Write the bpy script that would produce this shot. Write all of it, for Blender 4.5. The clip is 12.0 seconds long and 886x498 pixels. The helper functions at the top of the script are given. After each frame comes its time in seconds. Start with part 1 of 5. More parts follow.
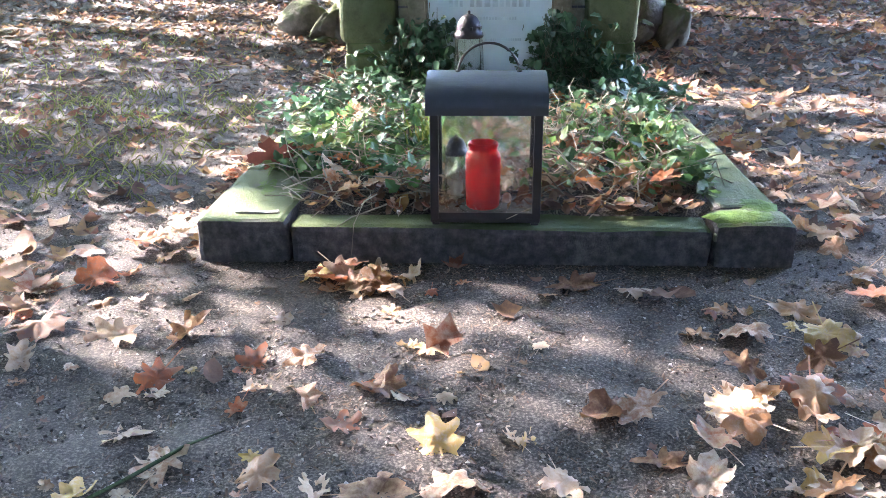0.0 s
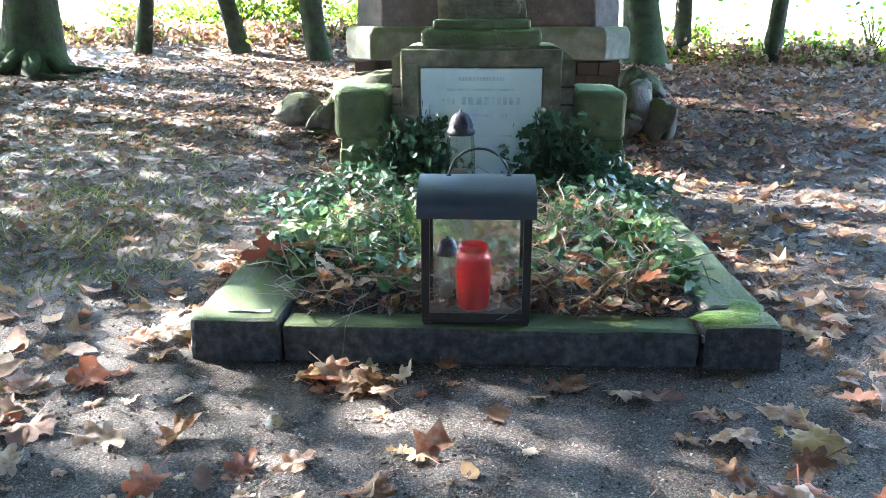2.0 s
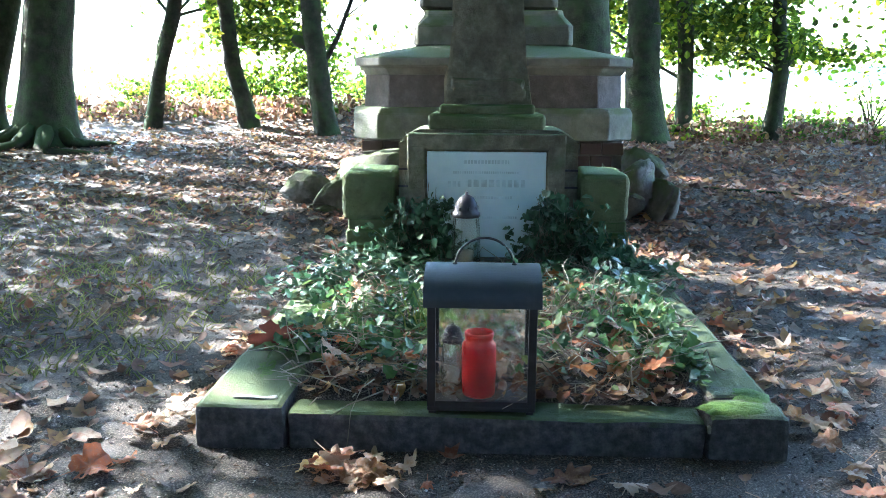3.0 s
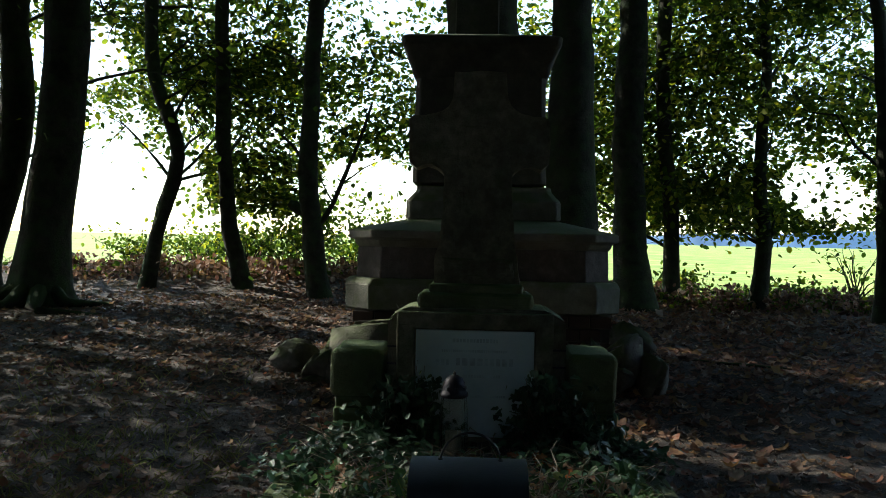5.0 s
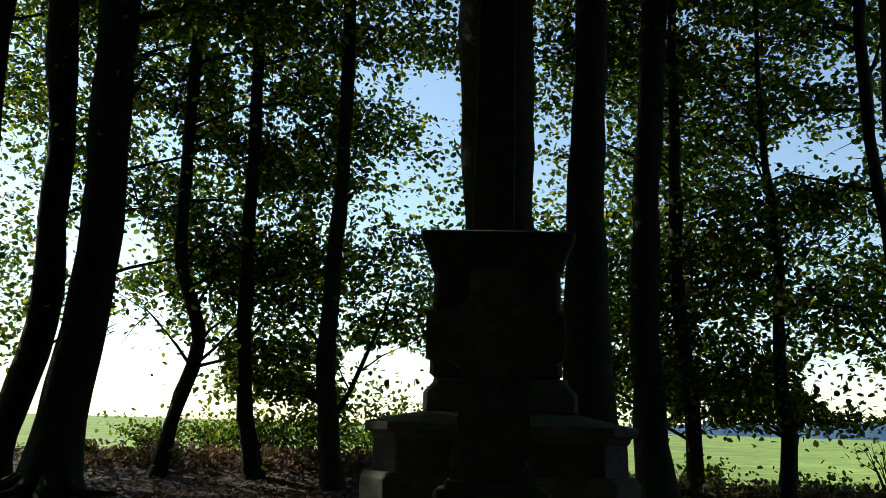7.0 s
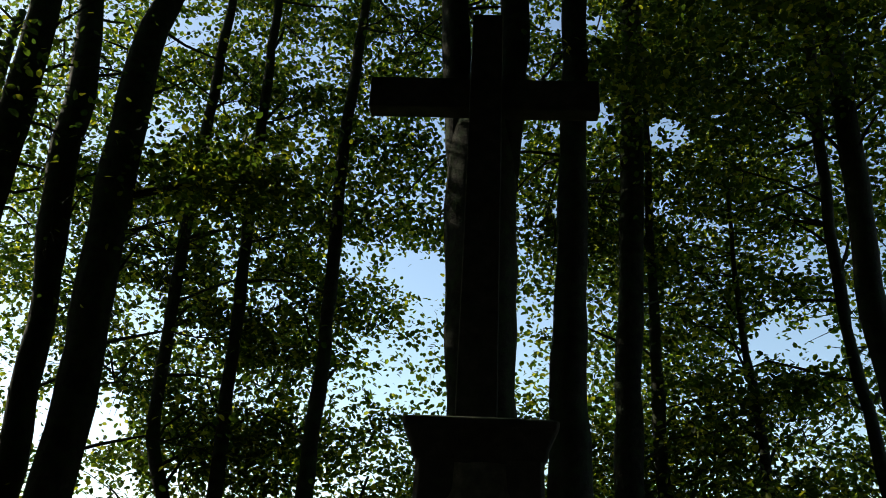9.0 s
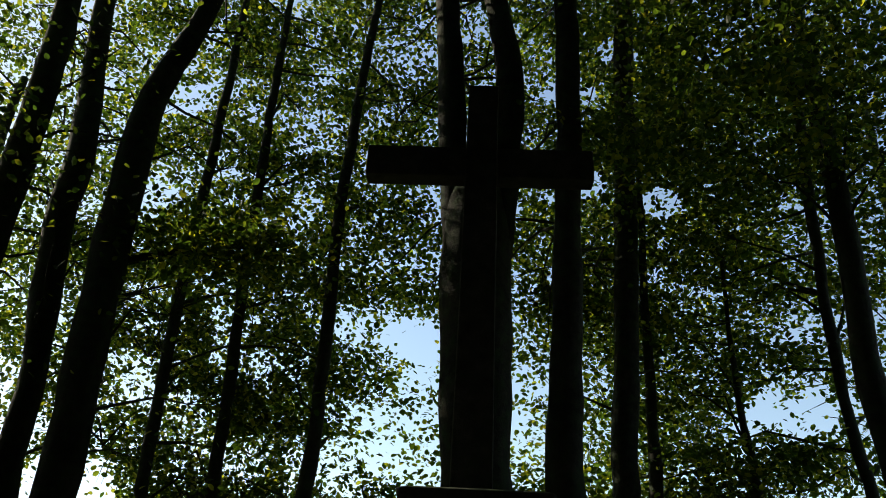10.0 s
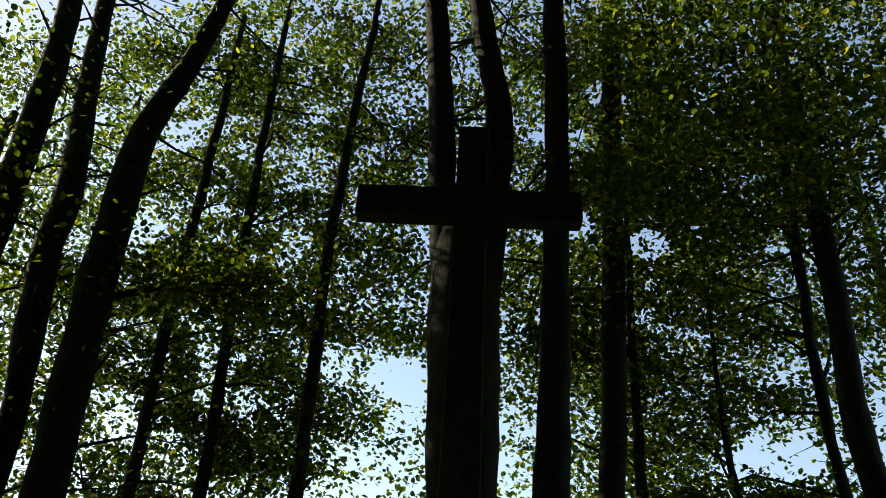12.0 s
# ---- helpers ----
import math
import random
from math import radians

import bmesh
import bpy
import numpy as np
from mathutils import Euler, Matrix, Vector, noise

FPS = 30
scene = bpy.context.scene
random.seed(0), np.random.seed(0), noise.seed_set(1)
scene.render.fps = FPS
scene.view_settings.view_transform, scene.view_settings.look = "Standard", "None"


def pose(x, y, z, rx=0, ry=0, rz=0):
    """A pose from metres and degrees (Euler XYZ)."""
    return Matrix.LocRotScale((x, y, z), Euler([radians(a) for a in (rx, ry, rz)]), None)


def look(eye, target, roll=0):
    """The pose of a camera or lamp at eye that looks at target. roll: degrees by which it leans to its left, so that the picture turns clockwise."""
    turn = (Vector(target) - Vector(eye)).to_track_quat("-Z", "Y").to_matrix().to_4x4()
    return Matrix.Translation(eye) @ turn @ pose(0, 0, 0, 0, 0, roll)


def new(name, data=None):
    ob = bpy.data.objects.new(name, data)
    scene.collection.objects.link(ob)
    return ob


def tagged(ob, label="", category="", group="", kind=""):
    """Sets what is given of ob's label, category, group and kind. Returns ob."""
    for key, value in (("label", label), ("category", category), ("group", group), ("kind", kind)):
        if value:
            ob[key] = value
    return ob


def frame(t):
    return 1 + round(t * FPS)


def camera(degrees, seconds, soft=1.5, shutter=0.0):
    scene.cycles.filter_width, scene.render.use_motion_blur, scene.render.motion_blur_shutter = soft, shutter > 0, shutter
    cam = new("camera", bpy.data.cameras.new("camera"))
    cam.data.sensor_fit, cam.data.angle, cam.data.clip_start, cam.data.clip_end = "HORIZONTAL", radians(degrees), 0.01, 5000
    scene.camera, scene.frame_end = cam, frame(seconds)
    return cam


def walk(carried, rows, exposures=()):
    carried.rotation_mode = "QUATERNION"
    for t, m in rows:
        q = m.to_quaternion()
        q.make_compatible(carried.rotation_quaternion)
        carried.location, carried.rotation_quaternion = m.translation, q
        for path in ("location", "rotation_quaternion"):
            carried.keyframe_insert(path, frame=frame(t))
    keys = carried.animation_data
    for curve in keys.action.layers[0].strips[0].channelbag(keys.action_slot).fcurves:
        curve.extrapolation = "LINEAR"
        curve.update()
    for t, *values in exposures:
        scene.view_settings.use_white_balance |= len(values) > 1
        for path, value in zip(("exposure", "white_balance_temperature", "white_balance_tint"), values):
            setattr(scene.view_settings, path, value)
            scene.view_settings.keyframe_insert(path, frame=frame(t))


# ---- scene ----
cam = camera(55.0, 12.0, soft=0.7)
# seconds, eye x y z, yaw, pitch, roll
ROWS = [
    (0.0, -0.021, -1.734, 0.697, 2.85, -21.12, 0.38), (0.5, -0.019, -1.734, 0.699, 2.72, -20.63, 0.4),
    (1.0, -0.017, -1.734, 0.71, 2.46, -19.61, 0.24), (1.5, -0.016, -1.738, 0.727, 2.29, -17.94, 0.11),
    (2.0, -0.015, -1.742, 0.748, 2.36, -15.77, 0.01), (2.5, -0.021, -1.747, 0.771, 2.47, -13.4, -0.16),
    (3.0, -0.02, -1.751, 0.793, 2.63, -11.11, -0.32), (5.0, -0.011, -1.762, 0.878, 2.19, -0.63, -1.23),
    (5.5, -0.011, -1.77, 0.884, 2.62, 2.4, -1.3), (6.0, -0.008, -1.791, 0.89, 3.05, 5.56, -1.39),
    (6.5, -0.003, -1.808, 0.9, 3.52, 8.69, -1.56), (7.0, -0.002, -1.819, 0.907, 3.74, 11.77, -1.83),
    (9.0, -0.021, -1.835, 0.962, 2.9, 23.54, -2.91), (9.5, -0.026, -1.835, 0.969, 2.82, 26.01, -3.07),
    (10.0, -0.032, -1.838, 0.973, 2.71, 27.97, -3.16), (10.5, -0.041, -1.838, 0.98, 2.52, 29.38, -3.3),
    (11.0, -0.044, -1.841, 0.983, 2.34, 30.15, -3.36), (11.5, -0.044, -1.846, 0.983, 2.16, 30.45, -3.38),
    (12.0, -0.042, -1.846, 0.982, 1.92, 30.57, -3.41),
]
# seconds, stops, kelvin, tint
EXPOSURES = [(0.0, 5.9, 6600, 25), (1.2, 5.92, 6400, 18), (2.4, 5.5, 6000, 11), (3.0, 5.35, 5800, 9), (3.4, 4.95, 5800, 9), (4.7, 2.35, 6500, 8),
             (5.2, 1.5, 6800, 6), (6.0, 0.95, 6900, 5), (7.0, 0.5, 6900, 4), (9.0, 0.6, 7400, 5), (12.0, 0.85, 8000, 9)]
walk(cam, [(t, pose(x, y, z, 0, 0, yaw) @ pose(0, 0, 0, pitch) @ pose(0, 0, 0, 0, roll) @ pose(0, 0, 0, 90))
           for t, x, y, z, yaw, pitch, roll in ROWS], EXPOSURES)

# ---- light ----
SUN = Vector((-0.86, 0.47, 0.62)).normalized()
world = bpy.data.worlds.new("sky")
scene.world = world
world.use_nodes = True
sky = world.node_tree.nodes.new("ShaderNodeTexSky")
sky.sky_type = "NISHITA"
sky.sun_disc = False
sky.dust_density, sky.ozone_density = 0.35, 1.6
sky.sun_elevation = math.asin(SUN.z)
sky.sun_rotation = math.atan2(SUN.x, SUN.y)
world.node_tree.nodes["Background"].inputs["Strength"].default_value = 0.15
world.node_tree.links.new(sky.outputs["Color"], world.node_tree.nodes["Background"].inputs["Color"])
lamp = bpy.data.lights.new("sun", "SUN")
lamp.energy, lamp.angle, lamp.color = 4.4, radians(0.53), (1.0, 0.94, 0.84)
new("sun", lamp).matrix_world = look(SUN * 40, (0, 0, 0))

rng = np.random.default_rng(7)

# ---- materials ----


def mat(name, cols, scale=12.0, rough=0.85, bump=0.3, bscale=60.0, island=False, objrand=False, trans=0.0,
        moss=None, moss_amount=0.5, metal=0.0, tint=None, spec=0.3, spread=0.44, moss_up=0.4):
    """A procedural surface: grain and stains from two noises, relief, and if asked moss on what faces up."""
    m = bpy.data.materials.new(name)
    m.use_nodes = True
    nt = m.node_tree
    N, L = nt.nodes, nt.links
    b = N["Principled BSDF"]
    b.inputs["Metallic"].default_value = metal
    b.inputs["Specular IOR Level"].default_value = spec
    geo = N.new("ShaderNodeNewGeometry")
    n1 = N.new("ShaderNodeTexNoise")
    n1.inputs["Scale"].default_value, n1.inputs["Detail"].default_value, n1.inputs["Roughness"].default_value = scale, 8, 0.65
    L.new(geo.outputs["Position"], n1.inputs["Vector"])
    ramp = N.new("ShaderNodeValToRGB")
    e = ramp.color_ramp.elements
    while len(e) < len(cols):
        e.new(0.5)
    for k, c in enumerate(cols):
        e[k].position = 0.5 - spread / 2 + spread * k / max(1, len(cols) - 1)
        e[k].color = (*c, 1)
    if island or objrand:
        for k in range(len(cols)):
            e[k].position = k / max(1, len(cols) - 1)
        src = geo.outputs["Random Per Island"]
        if objrand:
            src = N.new("ShaderNodeObjectInfo").outputs["Random"]
        mix = N.new("ShaderNodeMath")
        mix.operation = "MULTIPLY_ADD"
        L.new(n1.outputs["Fac"], mix.inputs[0])
        mix.inputs[1].default_value = 0.35
        sub = N.new("ShaderNodeMath")
        sub.operation = "MULTIPLY_ADD"
        L.new(src, sub.inputs[0])
        sub.inputs[1].default_value, sub.inputs[2].default_value = 1.0, -0.17
        L.new(sub.outputs[0], mix.inputs[2])
        L.new(mix.outputs[0], ramp.inputs["Fac"])
    else:
        L.new(n1.outputs["Fac"], ramp.inputs["Fac"])
    col = ramp.outputs["Color"]
    # broad stains
    n2 = N.new("ShaderNodeTexNoise")
    n2.inputs["Scale"].default_value, n2.inputs["Detail"].default_value = scale * 0.17, 5
    L.new(geo.outputs["Position"], n2.inputs["Vector"])
    r2 = N.new("ShaderNodeMapRange")
    r2.inputs["From Min"].default_value, r2.inputs["From Max"].default_value = 0.3, 0.7
    r2.inputs["To Min"].default_value, r2.inputs["To Max"].default_value = 0.65, 1.2
    L.new(n2.outputs["Fac"], r2.inputs["Value"])
    mul = N.new("ShaderNodeMixRGB")
    mul.blend_type = "MULTIPLY"
    mul.inputs["Fac"].default_value = 1
    L.new(col, mul.inputs["Color1"])
    L.new(r2.outputs["Result"], mul.inputs["Color2"])
    col = mul.outputs["Color"]
    if moss:
        sep = N.new("ShaderNodeSeparateXYZ")
        L.new(geo.outputs["Normal"], sep.inputs[0])
        n3 = N.new("ShaderNodeTexNoise")
        n3.inputs["Scale"].default_value, n3.inputs["Detail"].default_value = 9, 7
        L.new(geo.outputs["Position"], n3.inputs["Vector"])
        add = N.new("ShaderNodeMath")
        add.operation = "MULTIPLY_ADD"
        L.new(sep.outputs["Z"], add.inputs[0])
        add.inputs[1].default_value = moss_up
        L.new(n3.outputs["Fac"], add.inputs[2])
        r3 = N.new("ShaderNodeMapRange")
        r3.inputs["From Min"].default_value, r3.inputs["From Max"].default_value = 1.0 - moss_amount - 0.1, 1.0 - moss_amount + 0.2
        L.new(add.outputs[0], r3.inputs["Value"])
        mm = N.new("ShaderNodeMixRGB")
        L.new(r3.outputs["Result"], mm.inputs["Fac"])
        L.new(col, mm.inputs["Color1"])
        mm.inputs["Color2"].default_value = (*moss, 1)
        col = mm.outputs["Color"]
    L.new(col, b.inputs["Base Color"])
    rr = N.new("ShaderNodeMapRange")
    rr.inputs["To Min"].default_value, rr.inputs["To Max"].default_value = max(0.05, rough - 0.12), min(1, rough + 0.12)
    L.new(n1.outputs["Fac"], rr.inputs["Value"])
    L.new(rr.outputs["Result"], b.inputs["Roughness"])
    if bump:
        nb = N.new("ShaderNodeTexNoise")
        nb.inputs["Scale"].default_value, nb.inputs["Detail"].default_value, nb.inputs["Roughness"].default_value = bscale, 6, 0.7
        L.new(geo.outputs["Position"], nb.inputs["Vector"])
        bp = N.new("ShaderNodeBump")
        bp.inputs["Strength"].default_value, bp.inputs["Distance"].default_value = bump, 0.6 / bscale
        L.new(nb.outputs["Fac"], bp.inputs["Height"])
        L.new(bp.outputs["Normal"], b.inputs["Normal"])
    if trans:
        tr = N.new("ShaderNodeBsdfTranslucent")
        if tint:
            t2 = N.new("ShaderNodeMixRGB")
            t2.blend_type = "MULTIPLY"
            t2.inputs["Fac"].default_value = 1
            L.new(col, t2.inputs["Color1"])
            t2.inputs["Color2"].default_value = (*tint, 1)
            L.new(t2.outputs["Color"], tr.inputs["Color"])
        else:
            L.new(col, tr.inputs["Color"])
        ms = N.new("ShaderNodeMixShader")
        ms.inputs["Fac"].default_value = trans
        L.new(b.outputs[0], ms.inputs[1])
        L.new(tr.outputs[0], ms.inputs[2])
        L.new(ms.outputs[0], N["Material Output"].inputs["Surface"])
    return m


def glass(name, color=(1, 1, 1), rough=0.02):
    m = bpy.data.materials.new(name)
    m.use_nodes = True
    nt = m.node_tree
    b = nt.nodes["Principled BSDF"]
    b.inputs["Base Color"].default_value = (*color, 1)
    b.inputs["Transmission Weight"].default_value = 1
    b.inputs["IOR"].default_value = 1.45
    n = nt.nodes.new("ShaderNodeTexNoise")
    n.inputs["Scale"].default_value, n.inputs["Detail"].default_value = 30, 6
    g = nt.nodes.new("ShaderNodeNewGeometry")
    nt.links.new(g.outputs["Position"], n.inputs["Vector"])
    r = nt.nodes.new("ShaderNodeMapRange")
    r.inputs["To Min"].default_value, r.inputs["To Max"].default_value = rough, rough + 0.12
    nt.links.new(n.outputs["Fac"], r.inputs["Value"])
    nt.links.new(r.outputs["Result"], b.inputs["Roughness"])
    return m


M_SOIL = mat("soil", [(0.018, 0.016, 0.015), (0.048, 0.042, 0.038), (0.15, 0.13, 0.112)], 210, 0.88, 1.0, 330, spec=0.25, spread=0.24)
M_FIELD = mat("field_grass", [(0.10, 0.18, 0.03), (0.22, 0.32, 0.06), (0.38, 0.44, 0.14)], 0.9, 0.9, 0.5, 30)
M_KERB = mat("kerb_stone", [(0.052, 0.05, 0.052), (0.095, 0.091, 0.093), (0.155, 0.147, 0.142)], 45, 0.92, 0.9, 120,
             moss=(0.06, 0.085, 0.032), moss_amount=0.02, moss_up=0.75, spread=0.3)
M_SAND = mat("sandstone", [(0.10, 0.092, 0.065), (0.19, 0.172, 0.125), (0.31, 0.285, 0.22)], 22, 0.9, 0.9, 80,
             moss=(0.085, 0.12, 0.055), moss_amount=0.34)
M_WING = mat("mossy_stone", [(0.09, 0.105, 0.06), (0.15, 0.165, 0.09), (0.22, 0.225, 0.14)], 18, 0.92, 0.9, 90,
             moss=(0.075, 0.12, 0.045), moss_amount=0.42)
M_MON = mat("monument_stone", [(0.10, 0.097, 0.085), (0.155, 0.15, 0.128), (0.22, 0.21, 0.18)], 10, 0.9, 0.6, 60,
            moss=(0.08, 0.105, 0.05), moss_amount=0.36)
# darker copy of the monument stone: backlit shade painted into its upper parts
M_MON_BACKLIT = mat("backlit_monument_stone", [(0.045, 0.045, 0.04), (0.075, 0.073, 0.064), (0.12, 0.115, 0.10)], 10, 0.92, 0.6, 60,
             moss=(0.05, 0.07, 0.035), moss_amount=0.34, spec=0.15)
M_DIE = mat("purple_grey_stone", [(0.06, 0.05, 0.048), (0.095, 0.08, 0.077), (0.14, 0.12, 0.115)], 16, 0.9, 0.7, 60)
M_PLINTH = mat("green_grey_stone", [(0.09, 0.095, 0.08), (0.14, 0.145, 0.12), (0.20, 0.20, 0.17)], 14, 0.9, 0.7, 60, moss=(0.08, 0.10, 0.05), moss_amount=0.4)
M_BRICK = mat("brick", [(0.045, 0.03, 0.029), (0.068, 0.044, 0.04), (0.095, 0.062, 0.054)], 30, 0.9, 0.5, 90, objrand=True)
M_MORTAR = mat("mortar", [(0.12, 0.115, 0.1), (0.2, 0.19, 0.17)], 40, 0.95, 0.4, 100)
# white marble, with the blue of reflected sky put into its colour
M_PLAQUE = mat("sky_tinted_marble", [(0.62, 0.76, 0.81), (0.72, 0.84, 0.88), (0.77, 0.87, 0.90)], 7, 0.45, 0.1, 60)
M_LETTER = mat("worn_letters", [(0.57, 0.70, 0.745), (0.66, 0.78, 0.82)], 90, 0.7, 0.2, 90)
M_ROCK = mat("boulder", [(0.045, 0.043, 0.038), (0.085, 0.08, 0.07), (0.14, 0.13, 0.115)], 14, 0.92, 0.7, 40,
             moss=(0.06, 0.08, 0.035), moss_amount=0.36)
M_BARK = mat("bark", [(0.016, 0.016, 0.013), (0.03, 0.031, 0.024), (0.055, 0.053, 0.042)], 14, 0.95, 0.9, 40,
             moss=(0.034, 0.058, 0.026), moss_amount=0.47, spec=0.15)
M_LEAF = mat("tree_leaf", [(0.016, 0.036, 0.012), (0.024, 0.05, 0.014), (0.035, 0.07, 0.016), (0.06, 0.10, 0.02), (0.22, 0.24, 0.04)], 5, 0.6, 0.0,
             island=True, trans=0.55, tint=(2.5, 2.35, 0.95), spec=0.2)
M_FALLEN = mat("fallen_leaf", [(0.075, 0.042, 0.034), (0.15, 0.085, 0.06), (0.19, 0.125, 0.09), (0.36, 0.30, 0.25), (0.22, 0.08, 0.045), (0.20, 0.14, 0.10), (0.31, 0.19, 0.08),
                               (0.15, 0.09, 0.066), (0.09, 0.05, 0.04)], 60, 0.7, 0.4, 150, island=True, trans=0.3, spec=0.2)
M_LOOSE = mat("loose_leaf", [(0.15, 0.07, 0.04), (0.36, 0.21, 0.11), (0.46, 0.36, 0.28), (0.36, 0.18, 0.08), (0.38, 0.25, 0.17), (0.46, 0.36, 0.27),
                             (0.26, 0.13, 0.07), (0.50, 0.42, 0.35), (0.45, 0.30, 0.10), (0.42, 0.29, 0.20), (0.34, 0.10, 0.04), (0.20, 0.11, 0.08)], 70, 0.6, 0.5, 170, objrand=True, trans=0.3, spec=0.4)
M_CRUMB = mat("leaf_crumb", [(0.03, 0.021, 0.017), (0.075, 0.05, 0.038), (0.13, 0.09, 0.066), (0.24, 0.185, 0.145)], 60, 0.75, 0.2, 150, island=True, spec=0.15)
M_DRIFT = mat("drifted_leaf", [(0.15, 0.07, 0.04), (0.36, 0.21, 0.11), (0.46, 0.36, 0.28), (0.36, 0.18, 0.08), (0.38, 0.12, 0.03), (0.42, 0.33, 0.25), (0.26, 0.13, 0.07), (0.30, 0.10, 0.04)],
             70, 0.65, 0.5, 170, island=True, trans=0.3, spec=0.3)
M_IVY = mat("ivy_leaf", [(0.022, 0.062, 0.032), (0.045, 0.11, 0.056), (0.075, 0.155, 0.085)], 40, 0.4, 0.2, 120, island=True, trans=0.2, spec=0.5)
M_HERB = mat("herb_leaf", [(0.02, 0.06, 0.024), (0.04, 0.095, 0.034), (0.09, 0.17, 0.05), (0.035, 0.085, 0.036), (0.16, 0.20, 0.055)], 40, 0.5, 0.2, 120, island=True, trans=0.35, spec=0.4)
M_STALK = mat("dry_stalk", [(0.13, 0.11, 0.08), (0.23, 0.20, 0.15), (0.36, 0.33, 0.27)], 60, 0.8, 0.2, 120, island=True)
M_GRASS = mat("grass_blade", [(0.10, 0.15, 0.03), (0.22, 0.27, 0.06), (0.36, 0.34, 0.14)], 30, 0.6, 0.0, island=True, trans=0.35)
M_PEB = mat("pebble", [(0.02, 0.02, 0.02), (0.05, 0.047, 0.045), (0.13, 0.12, 0.11), (0.38, 0.34, 0.31)], 60, 0.85, 0.3, 200, island=True)
M_IRON = mat("painted_iron", [(0.008, 0.009, 0.012), (0.014, 0.016, 0.02), (0.022, 0.025, 0.03)], 25, 0.42, 0.12, 140, spec=0.5)
M_ROOF = mat("lantern_roof_paint", [(0.022, 0.03, 0.038), (0.034, 0.043, 0.053), (0.046, 0.056, 0.067)], 16, 0.45, 0.12, 120, spec=0.5)
M_RED = mat("red_plastic", [(0.62, 0.004, 0.008), (0.72, 0.006, 0.011), (0.74, 0.02, 0.02)], 30, 0.3, 0.05, 60, trans=0.62, spec=0.5)
M_WAX = mat("candle_wax", [(0.7, 0.12, 0.06), (0.8, 0.25, 0.12)], 30, 0.5, 0.1, 60, trans=0.3)
M_CAP = mat("dull_metal", [(0.03, 0.027, 0.036), (0.05, 0.047, 0.058), (0.09, 0.085, 0.095)], 30, 0.5, 0.2, 90, metal=0.6)
M_GLASS = glass("clear_glass")
M_FROST = glass("dusty_glass", (0.86, 0.92, 0.92), 0.06)
M_HILL = mat("haze_tinted_hill", [(0.09, 0.17, 0.28), (0.13, 0.22, 0.34), (0.16, 0.26, 0.36)], 0.02, 1.0, 0.0)
# leaves of the unseen shell that holds back skylight
M_SHELL_LEAF = mat("skylight_blocker_leaf", [(0.025, 0.045, 0.018), (0.04, 0.07, 0.024), (0.07, 0.10, 0.03)], 2, 0.8, 0.0, island=True, trans=0.2)

# ---- mesh helpers ----


def mesh(name, verts, faces, material, smooth=False):
    me = bpy.data.meshes.new(name)
    me.from_pydata([tuple(map(float, v)) for v in verts] if not isinstance(verts, np.ndarray) else verts.tolist(), [],
                   faces if isinstance(faces, list) else faces.tolist())
    me.materials.append(material)
    if smooth:
        me.polygons.foreach_set("use_smooth", [True] * len(me.polygons))
    me.update()
    return me


def part(name, data, material, parent, label=""):
    """One mesh object under a thing or a part; data is a bmesh or a mesh."""
    if isinstance(data, bmesh.types.BMesh):
        me = bpy.data.meshes.new(name)
        data.to_mesh(me)
        data.free()
        me.materials.append(material)
        data = me
    ob = new(name, data)
    ob.parent = parent
    return tagged(ob, label)


def thing(name, place=(0, 0, 0), label="", category="", group="", kind="", turn=0):
    ob = new(name)
    ob.empty_display_size = 0.05
    ob.matrix_basis = pose(*place, 0, 0, turn)
    return tagged(ob, label, category, group, kind)


def box(bm, x0, x1, y0, y1, z0, z1, bevel=0.0, seg=2):
    r = bmesh.ops.create_cube(bm, size=1, matrix=Matrix.LocRotScale(((x0 + x1) / 2, (y0 + y1) / 2, (z0 + z1) / 2), None, (x1 - x0, y1 - y0, z1 - z0)))
    if bevel:
        es = {e for v in r["verts"] for e in v.link_edges}
        bmesh.ops.bevel(bm, geom=list(es), offset=bevel, segments=seg, affect="EDGES", profile=0.5)
    return bm


def worn(bm, amount, scale=6.0, cuts=0):
    """Unevenness of old stone."""
    if cuts:
        bmesh.ops.subdivide_edges(bm, edges=bm.edges[:], cuts=cuts, use_grid_fill=True)
    for v in bm.verts:
        v.co += noise.noise_vector(v.co * scale) * amount + noise.noise_vector(v.co * scale * 4) * amount * 0.35
    return bm


def loft(bm, rings, caps=True):
    """Joins closed rings of equal count with faces."""
    vs = [[bm.verts.new(p) for p in ring] for ring in rings]
    n = len(vs[0])
    for a, b in zip(vs, vs[1:]):
        for k in range(n):
            bm.faces.new((a[k], a[(k + 1) % n], b[(k + 1) % n], b[k]))
    if caps:
        bm.faces.new(vs[0][::-1])
        bm.faces.new(vs[-1])
    return bm


def lathe(bm, profile, n=28, centre=(0, 0), caps=True):
    return loft(bm, [[(centre[0] + r * math.cos(2 * math.pi * k / n), centre[1] + r * math.sin(2 * math.pi * k / n), z) for k in range(n)] for r, z in profile], caps)


def smooth(ob):
    ob.data.polygons.foreach_set("use_smooth", [True] * len(ob.data.polygons))
    return ob


